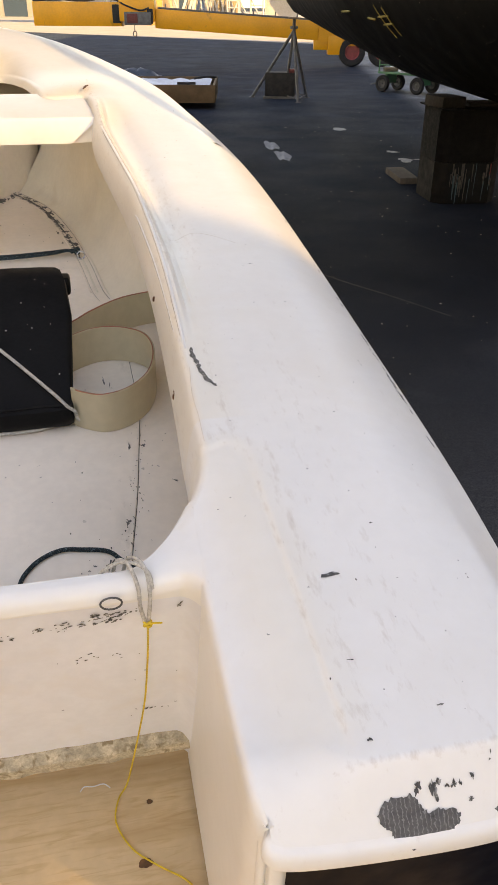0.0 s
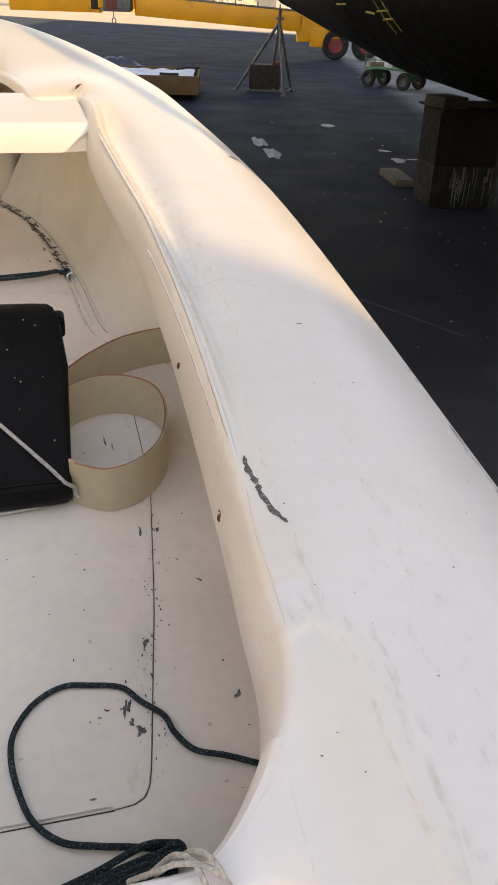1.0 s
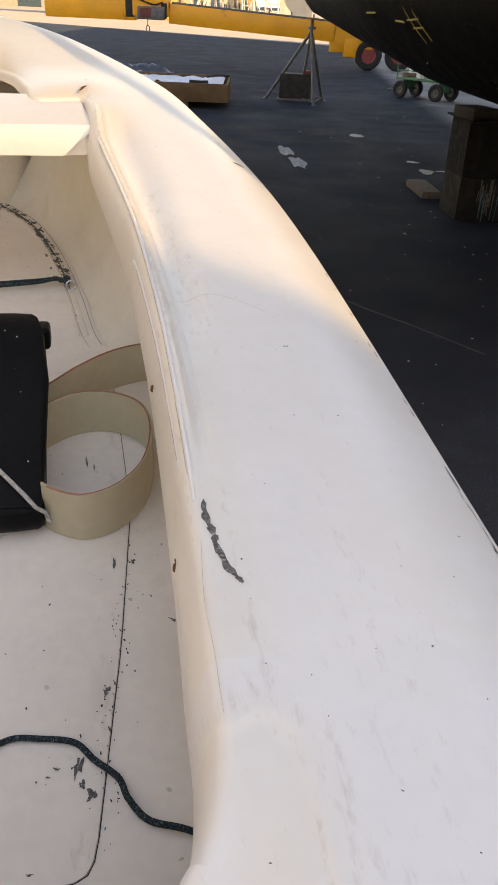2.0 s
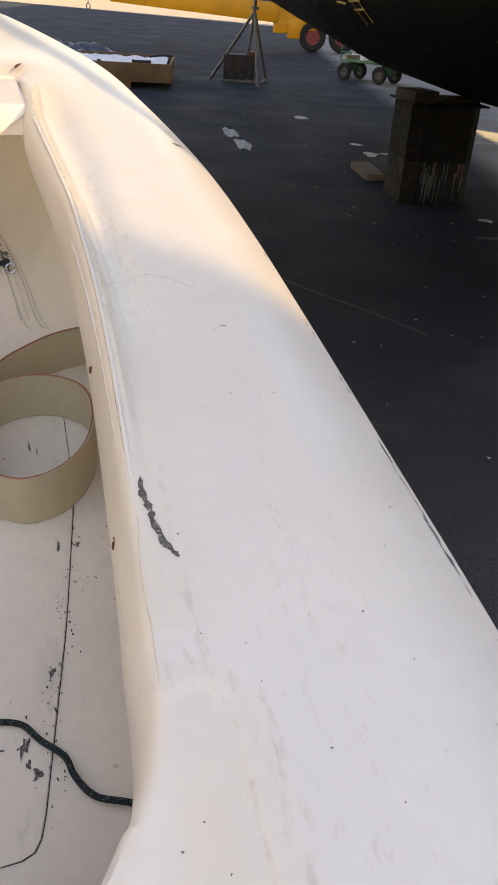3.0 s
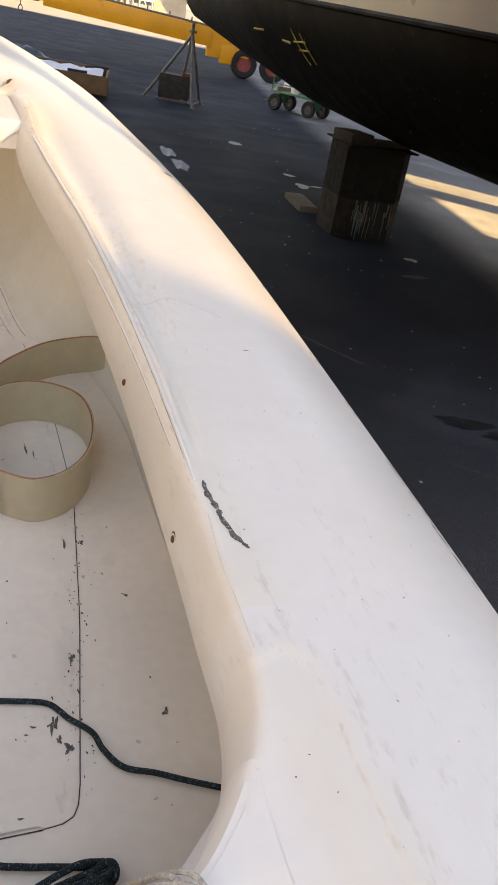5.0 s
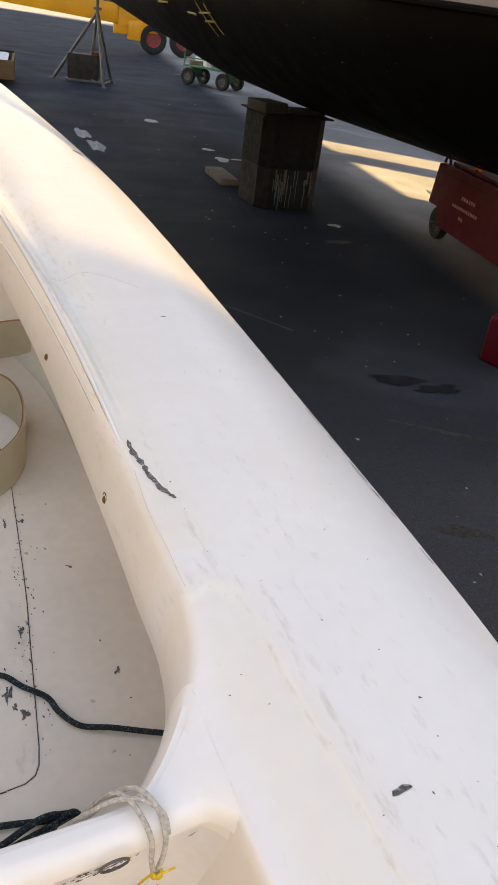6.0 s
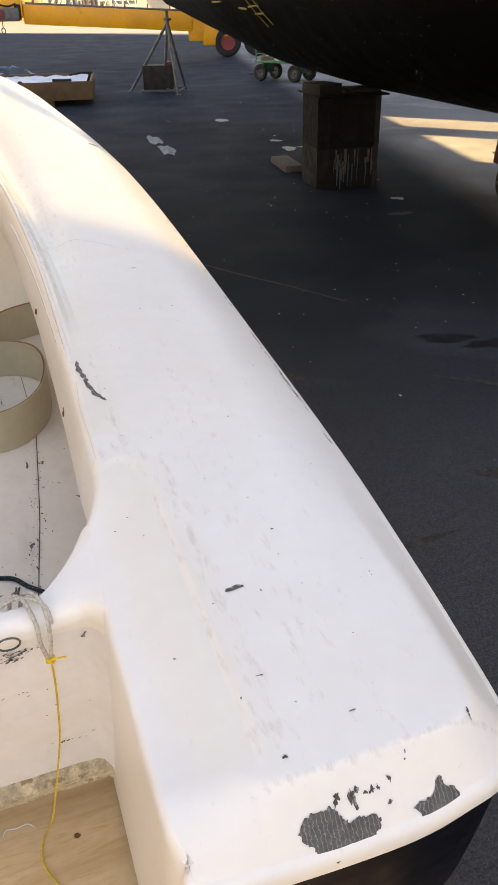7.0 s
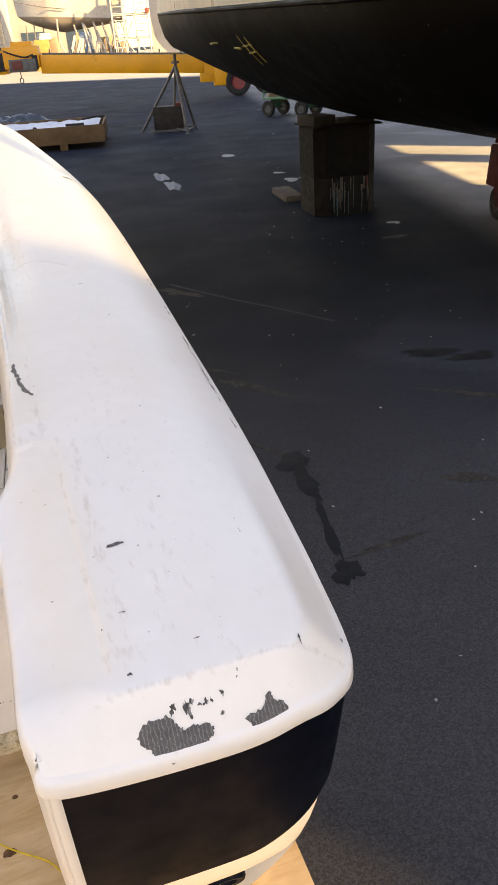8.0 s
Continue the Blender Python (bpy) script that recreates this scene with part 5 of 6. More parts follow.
def black_bag():
    ob = thing("black_case", in_boat(0, 0, 0), "padded black vinyl case lying on the sole", "case")
    prof = [(1.692, 0.004), (1.680, 0.012), (1.668, 0.034), (1.672, 0.058), (1.686, 0.066), (1.70, 0.073), (1.80, 0.118), (1.95, 0.178), (2.08, 0.222), (2.125, 0.232), (2.155, 0.222), (2.168, 0.19), (2.170, 0.02), (2.160, 0.004)]
    us = [(-0.046, 0.90), (-0.050, 0.97), (-0.060, 1.0), (-0.10, 1.012), (-0.20, 1.02), (-0.34, 1.012), (-0.44, 1.0), (-0.452, 0.97), (-0.456, 0.90)]
    rows = []
    cv, cz = 1.93, 0.09
    for u, k in us:
        rows.append([(u + 0.012 * smooth01((v - 1.7) / 0.3) - (0.03 * smooth01((v - 2.0) / 0.2) if u > -0.2 else 0), cv + (v - cv) * k, floor_z(v) + 0.006 + max(0.0, cz + (z - cz) * k)) for v, z in prof])
    bm = loft(rows, closed=True, cap=True)
    part("body", bm, vinyl_black, ob)
    part("piping", tube([(u, 1.680 + 0.002 * math.sin(u * 40), floor_z(1.68) + 0.071) for u in np.linspace(-0.052, -0.45, 24)], 0.004, 8), vinyl_black, ob)
    part("handle_tab", box(-0.075, 2.10, floor_z(2.1) + 0.165, -0.035, 2.16, floor_z(2.1) + 0.215, 0.012, seg=3), vinyl_black, ob)


black_bag()


def ribbon(line, h, name, ob):
    n = normals2(line)
    c = len(line)
    rows = []
    for o, dz in ((0.002, 0.0), (0.002, h), (-0.002, h), (-0.002, 0.0)):
        rows.append([(line[i][0] - n[i][0] * o, line[i][1] - n[i][1] * o, floor_z(line[i][1]) + 0.005 + dz) for i in range(c)])
    part(name, loft(rows), strip_tan, ob)
    return [(line[i][0], line[i][1], floor_z(line[i][1]) + 0.0055 + h) for i in range(c)]


def strip_roll():
    ob = thing("pvc_strip", in_boat(0, 0, 0), "curled tan PVC strip with a red edge, standing on the sole", "strip")
    h = 0.10
    loop = spline([(-0.048, 1.700), (-0.020, 1.676), (0.028, 1.656), (0.088, 1.678), (0.138, 1.740), (0.163, 1.825), (0.166, 1.909), (0.145, 1.972), (0.09, 2.012), (0.025, 2.016), (-0.041, 1.978), (-0.12, 1.90)], 90)
    top = ribbon(loop, h, "loop", ob)
    part("edge", tube(top, 0.0022, 6), strip_tan, ob)
    part("red_line", tube([(u - 0.003, v - 0.001, z + 0.001) for u, v, z in top[4:88]], 0.0016, 6), strip_edge, ob, "red line along the cut edge")
    tail = spline([(-0.15, 1.96), (-0.045, 2.06), (0.018, 2.135), (0.107, 2.21), (0.213, 2.245), (0.26, 2.235)], 50)
    top = ribbon(tail, h, "tail", ob)
    part("red_line", tube(top, 0.0024, 6), strip_edge, ob, "red line along the cut edge")


strip_roll()


# ---- wear, ropes and small things on the boat ----
def flat_patch(outline, place, lift=0.0012, bm=None):
    """A thin patch on a surface; place maps plan coordinates to a point and its outward normal."""
    bm = bm or bmesh.new()
    cx, cy = sum(p[0] for p in outline) / len(outline), sum(p[1] for p in outline) / len(outline)
    rings = []
    for f in (1.0, 0.55):
        row = []
        for x, y in outline:
            p, n = place(cx + (x - cx) * f, cy + (y - cy) * f)
            row.append(bm.verts.new(Vector(p) + Vector(n) * (lift if f < 1 else lift * 0.7)))
        rings.append(row)
    p, n = place(cx, cy)
    c = bm.verts.new(Vector(p) + Vector(n) * lift)
    k = len(outline)
    for i in range(k):
        j = (i + 1) % k
        bm.faces.new((rings[0][i], rings[0][j], rings[1][j], rings[1][i]))
        bm.faces.new((rings[1][i], rings[1][j], c))
    return bm


def on_deck(u, v):
    e = 0.004
    n = Vector((deck_z(u - e, v) - deck_z(u + e, v), deck_z(u, v - e) - deck_z(u, v + e), 2 * e)).normalized()
    return (u, v, deck_z(u, v)), n


def on_sole(u, v):
    return (u, v, floor_z(v) + (0.0042 if v > 1.04 and u < float(np.interp(v, (1.04, 1.40, 1.74, 2.2, 2.6), (0.028, 0.078, 0.112, 0.10, 0.03))) else 0.0)), (0, 0, 1)


WALL = [(0.47, 0.828), (0.53, 0.81), (0.67, 0.76), (0.81, 0.715), (0.872, 0.694), (0.893, 0.682)]


def on_wall(u, z):
    v = float(np.interp(z, [a for a, b in WALL], [b for a, b in WALL]))
    return (u, v, z), (0, -0.95, -0.31)


def on_ground(x, y):
    return (x, y, 0.0), (0, 0, 1)


def ragged(cx, cy, rx, ry, seed, rough=0.45, n=20, turn=0.0):
    pts = blob(0, 0, rx, ry, seed, n, rough)
    c, s = math.cos(turn), math.sin(turn)
    return [(cx + x * c - y * s, cy + x * s + y * c) for x, y in pts]


def deck_wear():
    # long ragged scratch
    line = spline([(0.176, 1.163), (0.175, 1.132), (0.180, 1.109), (0.180, 1.090), (0.187, 1.057), (0.198, 1.035)], 46)
    rng = random.Random(2)
    rows = []
    for k, (u, v) in enumerate(line):
        w = (0.0034 + 0.0012 * math.sin(k * 0.9)) * min(1.0, 0.15 + k / 5, 0.15 + (len(line) - 1 - k) / 4)
        row = []
        for f in (-1, -0.3, 0.3, 1):
            p, n = on_deck(u + w * f + (rng.uniform(-0.0011, 0.0011) if abs(f) == 1 else 0), v + rng.uniform(-0.0008, 0.0008))
            row.append(Vector(p) + n * (0.0006 if abs(f) == 1 else 0.0012))
        rows.append(row)
    bm = loft(rows)
    part("scratch", bm, grey_scuff, boat, "deep grey scratch through the gelcoat")
    bm = flat_patch([(0.241, 0.622), (0.247, 0.6215), (0.255, 0.6225), (0.263, 0.6235), (0.262, 0.626), (0.256, 0.629), (0.249, 0.627), (0.243, 0.6265)], on_deck)
    part("slit", bm, chip_grey, boat, "short dark slit in the deck")
    # bare patches on the stern bevel
    out1 = [(0.221, 0.380), (0.229, 0.386), (0.238, 0.3885), (0.247, 0.3865), (0.254, 0.3885), (0.259, 0.383), (0.264, 0.379), (0.270, 0.377), (0.276, 0.3785), (0.283, 0.377), (0.290, 0.3775), (0.296, 0.373), (0.292, 0.3685), (0.285, 0.3665), (0.279, 0.3672), (0.272, 0.3645), (0.266, 0.3655), (0.258, 0.3615), (0.249, 0.3605), (0.243, 0.3625), (0.237, 0.3655), (0.232, 0.3712), (0.226, 0.3742)]
    rng = random.Random(11)

    def torn(line):
        out = []
        for (u0, v0), (u1, v1) in zip(line, line[1:] + line[:1]):
            for f in (0, 0.2, 0.4, 0.6, 0.8):
                out.append((u0 + (u1 - u0) * f + rng.uniform(-0.0011, 0.0011), v0 + (v1 - v0) * f + rng.uniform(-0.0009, 0.0009)))
        return out
    part("bare_patch", flat_patch(torn(out1), on_deck), chip_weave, boat, "bare grey laminate where the gelcoat flaked off")
    out2 = [(0.327, 0.3735), (0.335, 0.3748), (0.344, 0.3755), (0.350, 0.378), (0.354, 0.3835), (0.358, 0.384), (0.360, 0.378), (0.367, 0.3765), (0.373, 0.3715), (0.369, 0.3675), (0.362, 0.3665), (0.355, 0.3635), (0.347, 0.3640), (0.338, 0.3622), (0.331, 0.3632), (0.333, 0.3682)]
    part("bare_patch", flat_patch(torn(out2), on_deck), chip_weave, boat)
    flakes = [(0.260, 0.3905, 0.004, 0.003), (0.274, 0.388, 0.003, 0.006), (0.278, 0.391, 0.004, 0.002), (0.287, 0.389, 0.002, 0.002), (0.293, 0.389, 0.003, 0.0015), (0.299, 0.389, 0.002, 0.002), (0.311, 0.3915, 0.002, 0.003), (0.307, 0.380, 0.003, 0.001), (0.331, 0.402, 0.0012, 0.0012), (0.329, 0.398, 0.0012, 0.001),
              (0.229, 0.427, 0.0022, 0.0022), (0.169, 0.563, 0.0018, 0.0018), (0.224, 0.611, 0.0012, 0.0012), (0.239, 0.512, 0.003, 0.0008), (0.403, 0.414, 0.002, 0.005), (0.304, 0.449, 0.003, 0.001), (0.445, 1.087, 0.002, 0.0012), (0.249, 1.182, 0.001, 0.001), (0.345, 1.499, 0.004, 0.0015), (0.315, 1.316, 0.0015, 0.0015), (0.372, 1.309, 0.0015, 0.0015),
              (0.352, 0.937, 0.0015, 0.0015), (0.171, 0.780, 0.001, 0.001), (0.182, 0.741, 0.0012, 0.001), (0.278, 0.812, 0.0015, 0.0012), (0.324, 0.698, 0.003, 0.001), (0.259, 0.474, 0.001, 0.001), (0.463, 0.440, 0.0016, 0.005), (0.153, 0.765, 0.0012, 0.0012)]
    for k, (u, v, a, b) in enumerate(flakes):
        part("chip", flat_patch(ragged(u, v, a * (0.85 if a > 0.0021 else 0.62), b * (0.85 if a > 0.0021 else 0.62), 70 + k, 0.8, 22), on_deck), chip_grey, boat)
    # scraped grey marks along the outer edge
    rng = random.Random(17)
    bm = bmesh.new()
    for k in range(30):
        v = rng.uniform(0.88, 1.25) if k < 22 else rng.uniform(1.3, 1.9)
        u = outer_u(v) - rng.uniform(0.0005, 0.005)
        flat_patch(ragged(u, v, rng.uniform(0.0004, 0.0014), rng.uniform(0.003, 0.014), 160 + k, 0.5, 12), on_deck, 0.0010, bm)
    tagged(part("edge_scrape", bm, chip_grey, boat), kind="stuff")
    # fine specks of dirt
    bm = bmesh.new()
    rng = random.Random(21)
    for k in range(90):
        v = rng.uniform(0.42, 3.2)
        u = rng.uniform(0.19, outer_u(v) - 0.03)
        r = rng.uniform(0.0003, 0.0009)
        flat_patch(ragged(u, v, r, r * rng.uniform(0.6, 2.0), k, 0.3, 6), on_deck, 0.0006, bm)
    tagged(part("dirt_specks", bm, dirt_dark, boat), kind="stuff")
    # hairline cracks
    for knots in ([(0.203, 1.706), (0.253, 1.697), (0.298, 1.665), (0.339, 1.618)], [(0.1655, 1.10), (0.158, 1.02), (0.1585, 0.96), (0.1575, 0.925), (0.157, 0.897)]):
        pts = spline(knots, 24)
        part("crack", tube([(u, v, deck_z(u, v) + 0.0001) for u, v in pts], 0.0003, 5), stain_tan, boat, "fine hairline crack")
    # deck cleat hole, rust weep and the thwart bolt
    part("fastener", flat_patch(ragged(0.452, 2.515, 0.016, 0.007, 5, 0.4, 16, 0.5), on_deck, 0.002), dirt_dark, boat, "dark broken fastener hole in the deck")
    # scrawled pencil strokes on the foredeck
    for u0, v0, u1, v1 in ((-0.372, 4.00, -0.352, 3.74), (-0.40, 3.98, -0.36, 3.84), (-0.415, 3.88, -0.355, 3.80), (-0.41, 3.82, -0.36, 3.79), (-0.385, 4.06, -0.365, 3.86)):
        part("scrawl", tube([(u0 + (u1 - u0) * f, v0 + (v1 - v0) * f, deck_z(u0 + (u1 - u0) * f, v0 + (v1 - v0) * f) + 0.0005) for f in (0, 0.25, 0.5, 0.75, 1)], 0.0014, 5), dirt_dark, boat)
    part("rust_weep", flat_patch(ragged(0.066, 3.025, 0.006, 0.03, 6, 0.4, 18, -0.25), on_deck, 0.002), rust_mat, boat, "orange rust weep from a bolt")


stain_tan = mat("tan_stain", (0.68, 0.60, 0.50), 0.6, tone=0.15, scale=40)
deck_wear()


def flange_details():
    # rusted screw heads on the cockpit flange
    for u, v, z in ((0.1455, 1.149, 0.913), (0.150, 1.52, 0.955), (0.145, 2.083, 1.040)):
        m = Matrix.Translation((u - 0.001, v, z)) @ Matrix.Rotation(radians(-78), 4, "Y")
        sc = part("screw", lathe([(0.0, 0.003), (0.004, 0.003), (0.0055, 0.0015), (0.006, 0.0)], 14, m), rust_mat, boat, "rusty countersunk screw")
    part("rust_ring", tube([(0.1445, 1.149 + 0.0085 * math.cos(a), 0.913 + 0.010 * math.sin(a)) for a in np.linspace(0, 2 * math.pi, 18)], 0.0012, 5), rust_mat, boat)


flange_details()


def stern_fittings():
    m = Matrix.Translation((0.305, 0.466, 0.484)) @ pose(0, 0, 0, 112, 0, 0)
    part("drain_fitting", lathe([(0.0, -0.002), (0.014, -0.002), (0.017, 0.003), (0.026, 0.004), (0.029, 0.0), (0.029, -0.02)], 24, m), black_band, boat, "black oval drain fitting low on the stern")
    part("ridge", tube([(OUT[i][0] + N_HULL[i][0] * -0.008, OUT[i][1] + N_HULL[i][1] * -0.008, deck_z(*OUT[i]) - 0.055) for i in range(28, 120)], 0.004, 6), black_band, boat)


stern_fittings()


def sole_wear():
    spots = [(0.011, 1.190, 0.006, 0.024, -0.2), (0.028, 1.147, 0.011, 0.008, 0.4), (0.016, 1.163, 0.005, 0.006, 0.0), (0.053, 1.309, 0.006, 0.012, 0.0), (0.075, 1.585, 0.004, 0.014, 0.0), (0.109, 1.590, 0.0055, 0.006, 0.0), (0.167, 1.441, 0.010, 0.003, -0.5), (0.184, 1.185, 0.006, 0.007, 0.0),
             (-0.127, 1.496, 0.002, 0.002, 0.0), (-0.019, 1.191, 0.005, 0.0025, 0.0), (-0.03, 1.18, 0.003, 0.002, 0.0), (-0.045, 1.175, 0.002, 0.002, 0.0), (0.066, 1.322, 0.002, 0.006, 0.0), (0.055, 1.243, 0.002, 0.006, 0.0), (-0.048, 1.054, 0.006, 0.0015, 0.0), (0.135, 1.50, 0.002, 0.004, 0.3), (0.03, 1.90, 0.002, 0.03, 0.1), (0.045, 1.88, 0.0015, 0.02, 0.0)]
    for k, (u, v, a, b, turn) in enumerate(spots):
        part("scuff", flat_patch(ragged(u, v, a * 0.75, b * 0.75, 700 + k, 0.7, 18, turn), on_sole), grey_scuff, boat)
    rng = random.Random(31)
    bm = bmesh.new()
    for k in range(230):
        v = rng.uniform(0.86, 3.6)
        u = rng.uniform(-0.45, 0.19 - 0.09 * max(0, v - 1.6))
        if rng.random() < 0.35:
            v = rng.uniform(1.05, 1.7)
            u = float(np.interp(v, (1.04, 1.40, 1.74), (0.028, 0.078, 0.112))) + rng.gauss(0, 0.012)
        r = rng.uniform(0.0005, 0.0016)
        flat_patch(ragged(u, v, r, r * rng.uniform(0.6, 2.2), 900 + k, 0.4, 7), on_sole, 0.0008, bm)
    tagged(part("dirt_specks", bm, dirt_dark, boat), kind="stuff")
    bm = bmesh.new()
    for k in range(16):
        v, u = rng.uniform(0.86, 2.2), rng.uniform(-0.4, 0.2)
        flat_patch(ragged(u, v, rng.uniform(0.0015, 0.004), rng.uniform(0.0015, 0.005), 1300 + k, 0.3, 12), on_sole, 0.0006, bm)
    tagged(part("stain", bm, stain_tan, boat), kind="stuff")
    # flaked grey paint along the foot of the inner side, forward
    bm = bmesh.new()
    fe = spline(FLOOR_EDGE, 60)
    for k in range(110):
        if k < 60:
            i = rng.randint(44, 58)
            u, v = fe[i]
            u -= 0.024 + abs(rng.gauss(0, 0.016))
            v += rng.uniform(-0.02, 0.02)
        else:
            f = rng.random()
            u, v = -0.255 - 0.24 * f - abs(rng.gauss(0, 0.006)), 3.70 - 0.31 * f - 0.02 - abs(rng.gauss(0, 0.02))
        big = rng.random() < 0.25
        flat_patch(ragged(u, v, rng.uniform(0.002, 0.006) * (2 if big else 1), rng.uniform(0.005, 0.014) * (2.2 if big else 1), 1500 + k, 0.6, 12, 0.35), on_sole, 0.0009, bm)
    tagged(part("flaked_paint", bm, grey_scuff, boat), kind="stuff")
    n = normals2(fe)
    for i0, i1, off, w in ((43, 50, 0.032, 0.008), (48, 54, 0.036, 0.012), (53, 59, 0.034, 0.013)):
        rows = []
        for q in range((i1 - i0) * 8 + 1):
            i, f = i0 + q // 8, (q % 8) / 8
            p = fe[i] * (1 - f) + fe[min(i + 1, 59)] * f
            end = min(1.0, q / 8, ((i1 - i0) * 8 - q) / 8)
            a, b = off - w * end * rng.uniform(0.2, 1.1), off + w * end * rng.uniform(0.0, 1.3)
            rows.append([(p[0] - n[i][0] * o, p[1] - n[i][1] * o, floor_z(p[1]) + 0.0012) for o in (a, b)])
        part("flaked_strip", loft(rows), grey_scuff, boat, "worn grey strip along the edge of the sole")
    # thin tan lines drawn along the creases to set off the bead
    for off, r in ((0.010, 0.0014), (0.046, 0.0010)):
        part("grime_line", tube([(fe[i][0] - off * n[i][0], fe[i][1] - off * n[i][1], floor_z(fe[i][1]) + 0.0012) for i in range(36, 59)], r, 6), groove_tan, boat)


sole_wear()


def wall_wear():
    rng = random.Random(41)
    bm = bmesh.new()
    # bands of flaked paint across the well wall
    for band, zc, dz, u0, u1, n in ((0, 0.866, 0.007, -0.01, 0.045, 34), (1, 0.852, 0.008, -0.08, 0.03, 46), (2, 0.842, 0.008, -0.17, -0.10, 26), (3, 0.83, 0.022, -0.27, -0.17, 80), (4, 0.775, 0.03, -0.25, -0.18, 44), (5, 0.768, 0.012, -0.06, 0.02, 12), (6, 0.60, 0.012, 0.02, 0.10, 12), (7, 0.7, 0.12, -0.8, 0.1, 26)):
        for k in range(n):
            u = rng.uniform(u0, u1)
            z = zc + rng.gauss(0, 1) * dz * 0.5 + (0.03 * (u - 0.02) if band == 0 else 0)
            z = min(max(z, 0.48), 0.885)
            s = rng.uniform(0.0006, 0.0021)
            flat_patch(ragged(u, z, s * rng.uniform(0.8, 2.0), s * rng.uniform(0.5, 1.0), 2000 + band * 100 + k, 0.6, 10, 0.35), on_wall, 0.0012, bm)
    tagged(part("flaked_paint", bm, chip_grey, boat, "flakes of missing white paint"), kind="stuff")
    part("chip", flat_patch(ragged(0.094, 0.868, 0.0022, 0.006, 2801, 0.7, 18, -0.6), on_wall, 0.0012), grey_scuff, boat)
    part("crack", tube([(0.1135, 0.715, 0.86), (0.1122, 0.722, 0.835), (0.1125, 0.73, 0.80), (0.111, 0.74, 0.77)], 0.0011, 5), dirt_dark, boat, "dark hairline crack down the well corner")
    bm = bmesh.new()
    for k in range(130):
        flat_patch(ragged(rng.uniform(-0.8, 0.11), 0.474 + abs(rng.gauss(0, 0.006)), rng.uniform(0.002, 0.010), rng.uniform(0.0008, 0.003), 2900 + k, 0.6, 12), on_wall, 0.0006, bm)
    tagged(part("water_stain", bm, brown_line, boat), kind="stuff")
    # eye ring on the wall top
    pts = [(0.016 + 0.012 * math.cos(a), 0.6745 - 0.003 * math.sin(a), 0.900 + 0.011 * math.sin(a)) for a in np.linspace(0, 2 * math.pi, 18)]
    part("eye_ring", tube(pts, 0.0012, 8), steel_dark, boat, "small metal eye on the transom")


wall_wear()


def rope(name, label, knots, r, material, n, m=None, strands=0, category="rope"):
    ob = thing(name, m or in_boat(0, 0), label, category)
    pts = spline(knots, n)
    part("line", tube(pts, r, 10), material, ob)
    return ob, pts


